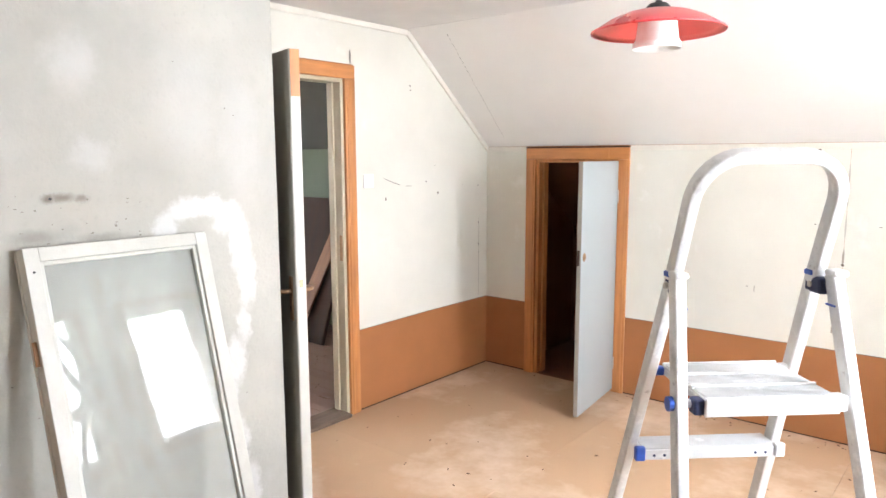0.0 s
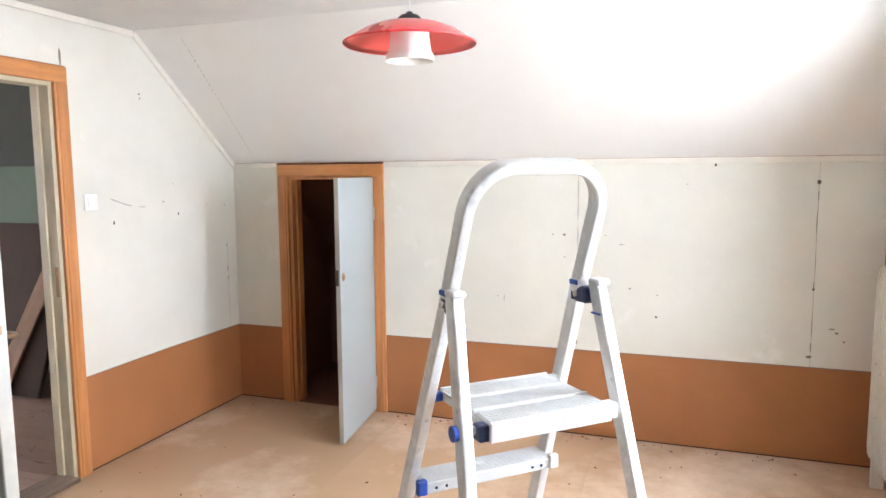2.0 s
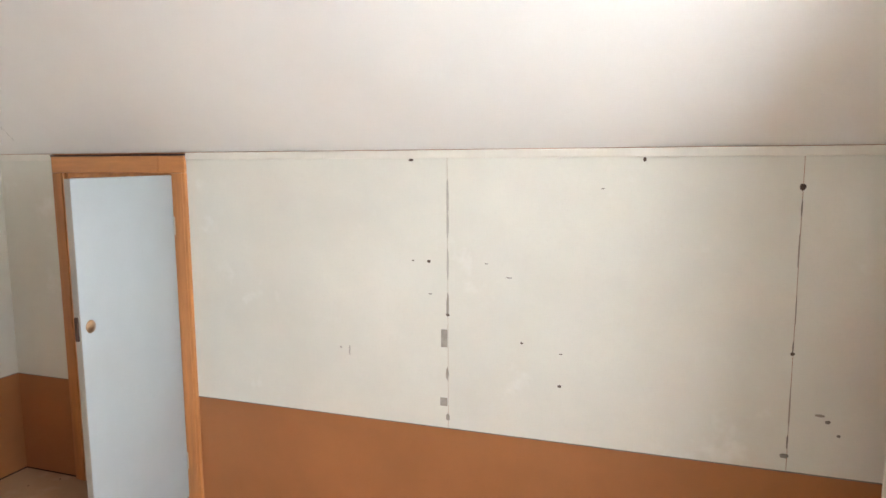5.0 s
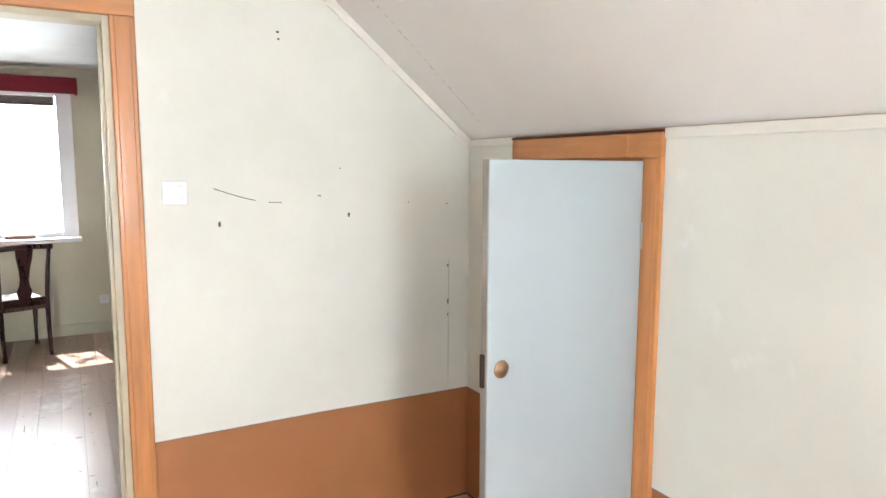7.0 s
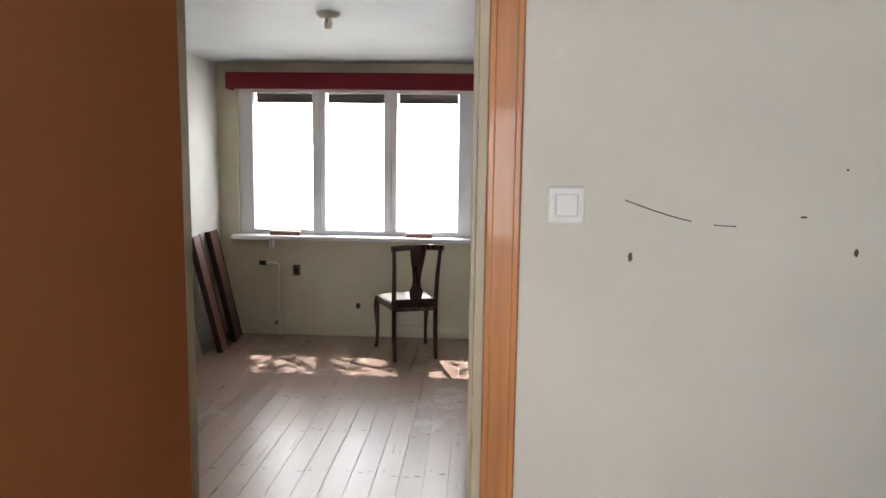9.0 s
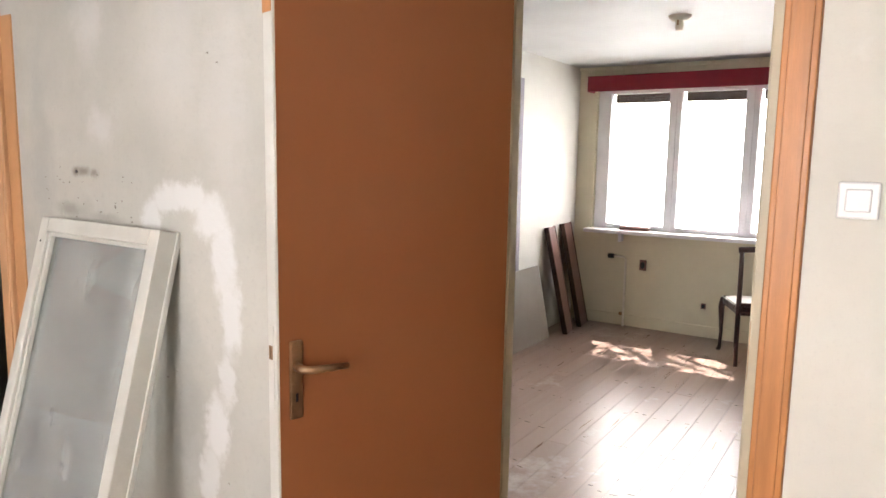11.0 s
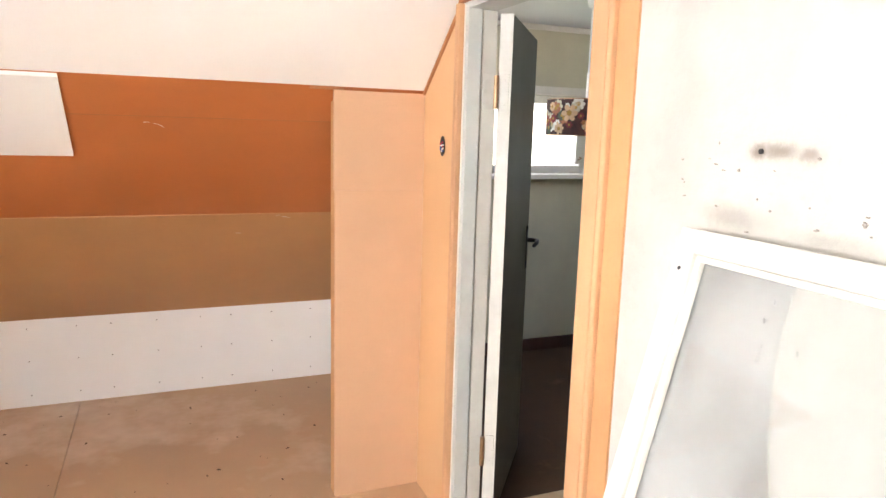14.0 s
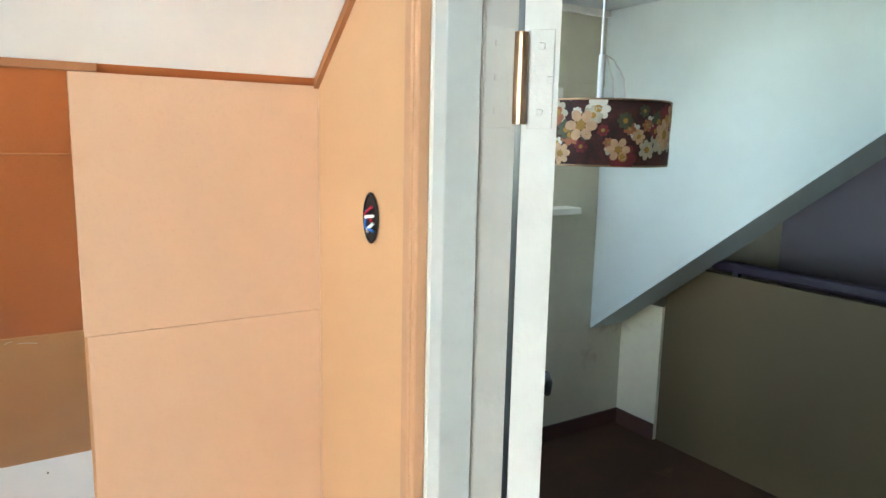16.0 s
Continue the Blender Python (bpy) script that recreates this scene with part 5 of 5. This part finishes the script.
def dining_chair(m):
    ch = thing("dining_chair", m, "dark mahogany dining chair with a pale padded seat", "chair")
    # local: x across, y towards the front, seat height 0.45
    for s in (-1, 1):
        part("leg", tube_bm([(s * 0.205, 0.42, 0.43), (s * 0.213, 0.432, 0.36), (s * 0.205, 0.425, 0.16), (s * 0.208, 0.432, 0.04), (s * 0.214, 0.445, 0.0)], [0.022, 0.024, 0.014, 0.013, 0.019], 10), M_MAHOGANY, ch, "curved front leg", True)
        part("leg", tube_bm([(s * 0.165, -0.03, 0.0), (s * 0.165, -0.005, 0.2), (s * 0.165, 0.0, 0.45), (s * 0.172, -0.03, 0.70), (s * 0.182, -0.065, 0.895)], [0.015, 0.018, 0.019, 0.017, 0.015], 8, 0.8), M_MAHOGANY, ch, "", True)
    part("crest_rail", tube_bm([(-0.205, -0.062, 0.875), (-0.10, -0.078, 0.885), (0, -0.084, 0.888), (0.10, -0.078, 0.885), (0.205, -0.062, 0.875)], 0.022, 10, 0.5, (0, 0, 1)), M_MAHOGANY, ch, "", True)
    bm = bmesh.new()
    prof = [(0.035, 0.47), (0.048, 0.50), (0.052, 0.54), (0.036, 0.58), (0.030, 0.63), (0.040, 0.72), (0.055, 0.80), (0.062, 0.87)]
    out = [(w, z) for w, z in prof] + [(-w, z) for w, z in reversed(prof)]
    fr = [bm.verts.new((w, -0.012 - 0.16 * max(0, z - 0.47) ** 1.0 * 0.95, z)) for w, z in out]
    bk = [bm.verts.new((w, -0.024 - 0.16 * max(0, z - 0.47) ** 1.0 * 0.95, z)) for w, z in out]
    bm.faces.new(fr), bm.faces.new(bk)
    for i in range(len(fr)):
        j = (i + 1) % len(fr)
        bm.faces.new((fr[i], fr[j], bk[j], bk[i]))
    part("splat", bm, M_MAHOGANY, ch, "vase-shaped back splat")
    part("back_rail", one(-0.16, -0.028, 0.452, 0.16, -0.004, 0.48, 0.003), M_MAHOGANY, ch)
    for nm, pts in (("apron", ((-0.205, 0.425), (0.205, 0.425))), ("apron", ((-0.165, 0.0), (0.165, 0.0))), ("apron", ((-0.165, 0.0), (-0.205, 0.425))), ("apron", ((0.165, 0.0), (0.205, 0.425)))):
        part(nm, tube_bm([(*pts[0], 0.415), (*pts[1], 0.415)], 0.034, 4, 0.35, (0, 0, 1)), M_MAHOGANY, ch)
    bm = bmesh.new()
    n, rows = 10, []
    for j in range(n + 1):
        v = j / n
        w = 0.168 + 0.05 * v
        rows.append([bm.verts.new((w * (2 * i / n - 1), 0.0 + 0.445 * v, 0.442 + 0.028 * (1 - (2 * i / n - 1) ** 4) * (1 - (2 * v - 1) ** 4))) for i in range(n + 1)])
    for p, q in zip(rows, rows[1:]):
        for i in range(n):
            bm.faces.new((p[i], p[i + 1], q[i + 1], q[i]))
    part("seat", bm, M_CUSHION, ch, "pale padded seat", True)


dining_chair(pose(-3.57, -1.885, 0.0, 0, 0, 110))

# boards leaning on the south wall of the west room
def leaning_board(name, m, w, h, t, mat, label, edge, group=""):
    b = thing(name, m, label, "board", group)
    part("board", one(-w / 2, -t, 0, w / 2, 0, h, 0.004), mat, b)
    if edge is not None:
        for s in (-1, 1):
            part("edge_strip", one(s * w / 2 - 0.008, -t - 0.004, 0.0, s * w / 2 + 0.008, 0.004, h + 0.004, 0.003), edge, b)
    return b


leaning_board("brown_board", pose(-4.05, -3.44, 0.0, 12, 0, 8), 0.24, 0.95, 0.035, M_BROWNPANEL, "red-brown veneered board leaning against the wall", M_DARKWOOD, "boards by the wall")
leaning_board("brown_board", pose(-3.70, -3.43, 0.0, 12.5, 0, 8), 0.20, 0.94, 0.035, M_BROWNPANEL, "red-brown veneered board leaning against the wall", M_DARKWOOD, "boards by the wall")
leaning_board("grey_sheet", pose(-2.95, -3.50, 0.0, 12, 0, 0), 0.95, 0.62, 0.012, M_GREYSHEET, "grey-beige sheet leaning against the pale wall", None)
leaning_board("dark_panel", pose(-1.92, -0.50, 0.0, -18, 0, 0), 1.25, 1.25, 0.035, M_DARKWOOD, "large dark brown panel leaning under the roof slope", None)
leaning_board("narrow_plank", pose(-1.62, -0.58, 0.0, -20, 14, 0), 0.13, 1.25, 0.022, surf("raw_brown_plank", (0.33, 0.165, 0.085), 0.6, 0.15, 4, 50, 0.1, grain=(6, 6, 0.8)), "narrow brown plank leaning on the dark panel", None)

# ---- outside ----
structure("ground", one(-400, -400, -3.2, 400, 400, -3.0), M_GRASS, "green summer garden below the house", "ground")
# emissive sheet added for the bright outdoors; it also lights the west room
M_GLOW = bpy.data.materials.new("glowing_distance")
M_GLOW.use_nodes = True
hn = M_GLOW.node_tree
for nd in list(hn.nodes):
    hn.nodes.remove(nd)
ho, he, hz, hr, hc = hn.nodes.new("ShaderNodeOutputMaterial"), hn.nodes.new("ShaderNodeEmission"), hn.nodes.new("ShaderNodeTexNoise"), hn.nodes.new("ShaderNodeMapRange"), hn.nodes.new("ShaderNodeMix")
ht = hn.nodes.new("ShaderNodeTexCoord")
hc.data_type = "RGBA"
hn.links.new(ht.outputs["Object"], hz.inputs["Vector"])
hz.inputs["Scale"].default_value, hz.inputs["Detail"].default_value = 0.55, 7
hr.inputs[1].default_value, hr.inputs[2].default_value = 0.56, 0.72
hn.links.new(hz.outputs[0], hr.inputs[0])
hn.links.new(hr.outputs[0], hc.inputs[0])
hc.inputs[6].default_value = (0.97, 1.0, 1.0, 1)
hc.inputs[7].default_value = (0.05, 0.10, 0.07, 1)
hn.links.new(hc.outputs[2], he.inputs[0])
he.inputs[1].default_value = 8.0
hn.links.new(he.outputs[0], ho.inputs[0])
structure("backdrop", one(-16.2, -22, -3.0, -16, 16, 9), M_GLOW, "glowing sheet for bright daylight and distant trees beyond the window", "backdrop")


def tree():
    t = thing("tree", pose(-7.6, -6.6, -3.0), "leafy garden tree shading the west window", "tree")
    r3 = random.Random(11)
    part("trunk", tube_bm([(0, 0, 0), (0.06, 0.1, 2.5), (0.2, 0.3, 5.0), (0.4, 0.8, 7.0)], [0.24, 0.19, 0.14, 0.07], 12), M_BARK, t, "", True)
    ends = []
    for k in range(9):
        z = r3.uniform(4.5, 6.8)
        tip = Vector((r3.uniform(0.2, 2.6), r3.uniform(1.6, 5.0), r3.uniform(7.2, 9.6)))
        base = Vector((0.2, 0.4, z))
        mid = (base + tip) / 2 + Vector((0, 0, 0.3))
        part("limb", tube_bm([base, mid, tip], [0.06, 0.04, 0.015], 8), M_BARK, t)
        ends += [mid, tip, (mid + tip) / 2]
    verts, faces = [], []
    for k in range(2300):
        c = r3.choice(ends) + Vector((r3.gauss(0, 0.42), r3.gauss(0, 0.48), r3.gauss(0, 0.36)))
        a = Vector((r3.gauss(0, 1), r3.gauss(0, 1), r3.gauss(0, 0.5))).normalized()
        b = a.cross(Vector((r3.gauss(0, 1), r3.gauss(0, 1), r3.gauss(0, 1)))).normalized()
        s = r3.uniform(0.05, 0.10)
        i = len(verts)
        verts += [tuple(c - a * s), tuple(c + b * s * 0.5), tuple(c + a * s), tuple(c - b * s * 0.5)]
        faces.append((i, i + 1, i + 2, i + 3))
    me = bpy.data.meshes.new("crown")
    me.from_pydata(verts, [], faces)
    me.materials.append(M_LEAF)
    cr = new("crown", me)
    cr.parent = t


tree()

# ---- floor boards and planks, loose bits ----
floor = bpy.data.objects["floor"]
xs, ys = (-0.019, 1.24, 2.47, XE), (0.0, -1.62, -3.1, -4.59)
for i in range(3):
    for j in range(3):
        part("floor_sheet", one(xs[i] + 0.0008, ys[j + 1] + 0.0008, -0.0215, xs[i + 1] - 0.0008, ys[j] - 0.0008, 0.0 + 0.0004 * ((i + 2 * j) % 3), 0.0), M_FLOOR, floor)
for a, b in ((XP, 2.05), (2.052, XE)):
    part("floor_sheet", one(a, YS, -0.0215, b, -4.592, 0.012, 0.002), M_FLOOR, floor)
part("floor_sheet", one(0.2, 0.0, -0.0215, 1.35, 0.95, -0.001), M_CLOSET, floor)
wf = bpy.data.objects["west_floor"]
r4 = random.Random(5)
y = 0.0
while y > -3.66:
    w = 0.118
    y2 = max(-3.66, y - w)
    cut = r4.uniform(-3.4, -0.9)
    for a, b in ((XW, cut), (cut, -0.10)):
        ob = part("plank", one(a + 0.0008, y2 + 0.001, -0.0215, b - 0.0008, y - 0.001, -0.0006 * r4.random(), 0.0), M_PLANK, wf)
    y = y2
M_BIT = surf("dark_crumb", (0.12, 0.07, 0.045), 0.9, 0.2, 30, 90, 0.2)
verts, faces = [], []
for k in range(420):
    x, y = r4.uniform(0.15, 3.7), r4.uniform(-4.4, -0.05)
    if k % 4 == 0:
        x, y = r4.uniform(0.8, 3.7), r4.uniform(-6.1, -4.7)
    if k % 5 == 0:
        y = r4.choice((-0.03, -0.06)) - abs(r4.gauss(0, 0.03))
    z = 0.0128 if y < -4.6 else 0.0012
    s = abs(r4.gauss(0.004, 0.004)) + 0.0015
    a = r4.uniform(0, 3.14)
    i = len(verts)
    for q in range(4):
        verts.append((x + s * math.cos(a + q * 1.57) * (1.0 if q % 2 else 0.45), y + s * math.sin(a + q * 1.57) * (1.0 if q % 2 else 0.45), z))
    verts.append((x, y, z + s * 0.5))
    faces += [(i, i + 1, i + 4), (i + 1, i + 2, i + 4), (i + 2, i + 3, i + 4), (i + 3, i, i + 4)]
me = bpy.data.meshes.new("floor_crumbs")
me.from_pydata(verts, [], faces)
me.materials.append(M_BIT)
tagged(new("floor_crumbs", me), "dark crumbs and splinters scattered on the floor", "debris", "", "stuff")
ws = bpy.data.objects["wall_south"]
for k in range(15):
    for z in (0.07, 0.25, 0.42):
        x = 0.85 + 0.2 * k + 0.02 * ((k * 7) % 3)
        part("screw", tube_bm([(x, YS - 0.0005, z), (x, YS + 0.0012, z)], 0.003, 8), M_NAIL, ws)

# nail heads and short dark scars across the planks, two on each joist
verts, faces = [], []
y = -0.118 / 2
while y > -3.6:
    for j in range(7):
        for q in (-0.032, 0.030):
            if r4.random() < 0.72:
                cx, cy = -0.55 - 0.52 * j + r4.gauss(0, 0.03), y + q + r4.gauss(0, 0.007)
                a, b, t = abs(r4.gauss(0.003, 0.001)) + 0.0015, abs(r4.gauss(0.010, 0.005)) + 0.003, r4.gauss(0, 0.25)
                i = len(verts)
                for k in range(8):
                    u, v = a * math.cos(k * math.pi / 4), b * math.sin(k * math.pi / 4)
                    verts.append((cx + u * math.cos(t) - v * math.sin(t), cy + u * math.sin(t) + v * math.cos(t), 0.0006))
                faces.append(tuple(range(i, i + 8)))
    y -= 0.118
me = bpy.data.meshes.new("plank_nails")
me.from_pydata(verts, [], faces)
me.materials.append(M_NAIL)
nails = new("plank_nails", me)
nails.parent = wf
nails["kind"] = "stuff"

# small white scratches on the hardboard of the eaves
M_SCRATCH = surf("white_scratch", (0.80, 0.76, 0.70), 0.8, 0.05, 20, 90, 0.1)
for x, y, w, turn in ((1.10, -5.50, 0.022, 12), (1.135, -5.49, 0.010, -30), (1.62, -5.02, 0.020, 25), (1.66, -5.01, 0.012, -10), (1.30, -5.60, 0.012, 5)):
    bm = bmesh.new()
    c, q = math.cos(radians(turn)), math.sin(radians(turn))
    ring = []
    for i in range(9):
        u, v = w * (i / 4 - 1), 0.004 * (1 - (i / 4 - 1) ** 2)
        ring.append((u * c - v * q, u * q + v * c))
    ring += [(u, v - 0.002) for u, v in reversed(ring[1:-1])]
    bm.faces.new([bm.verts.new((x + u, y + v, south_slope(y + v) - 0.0014)) for u, v in ring])
    part("scratch", bm, M_SCRATCH, eaves)
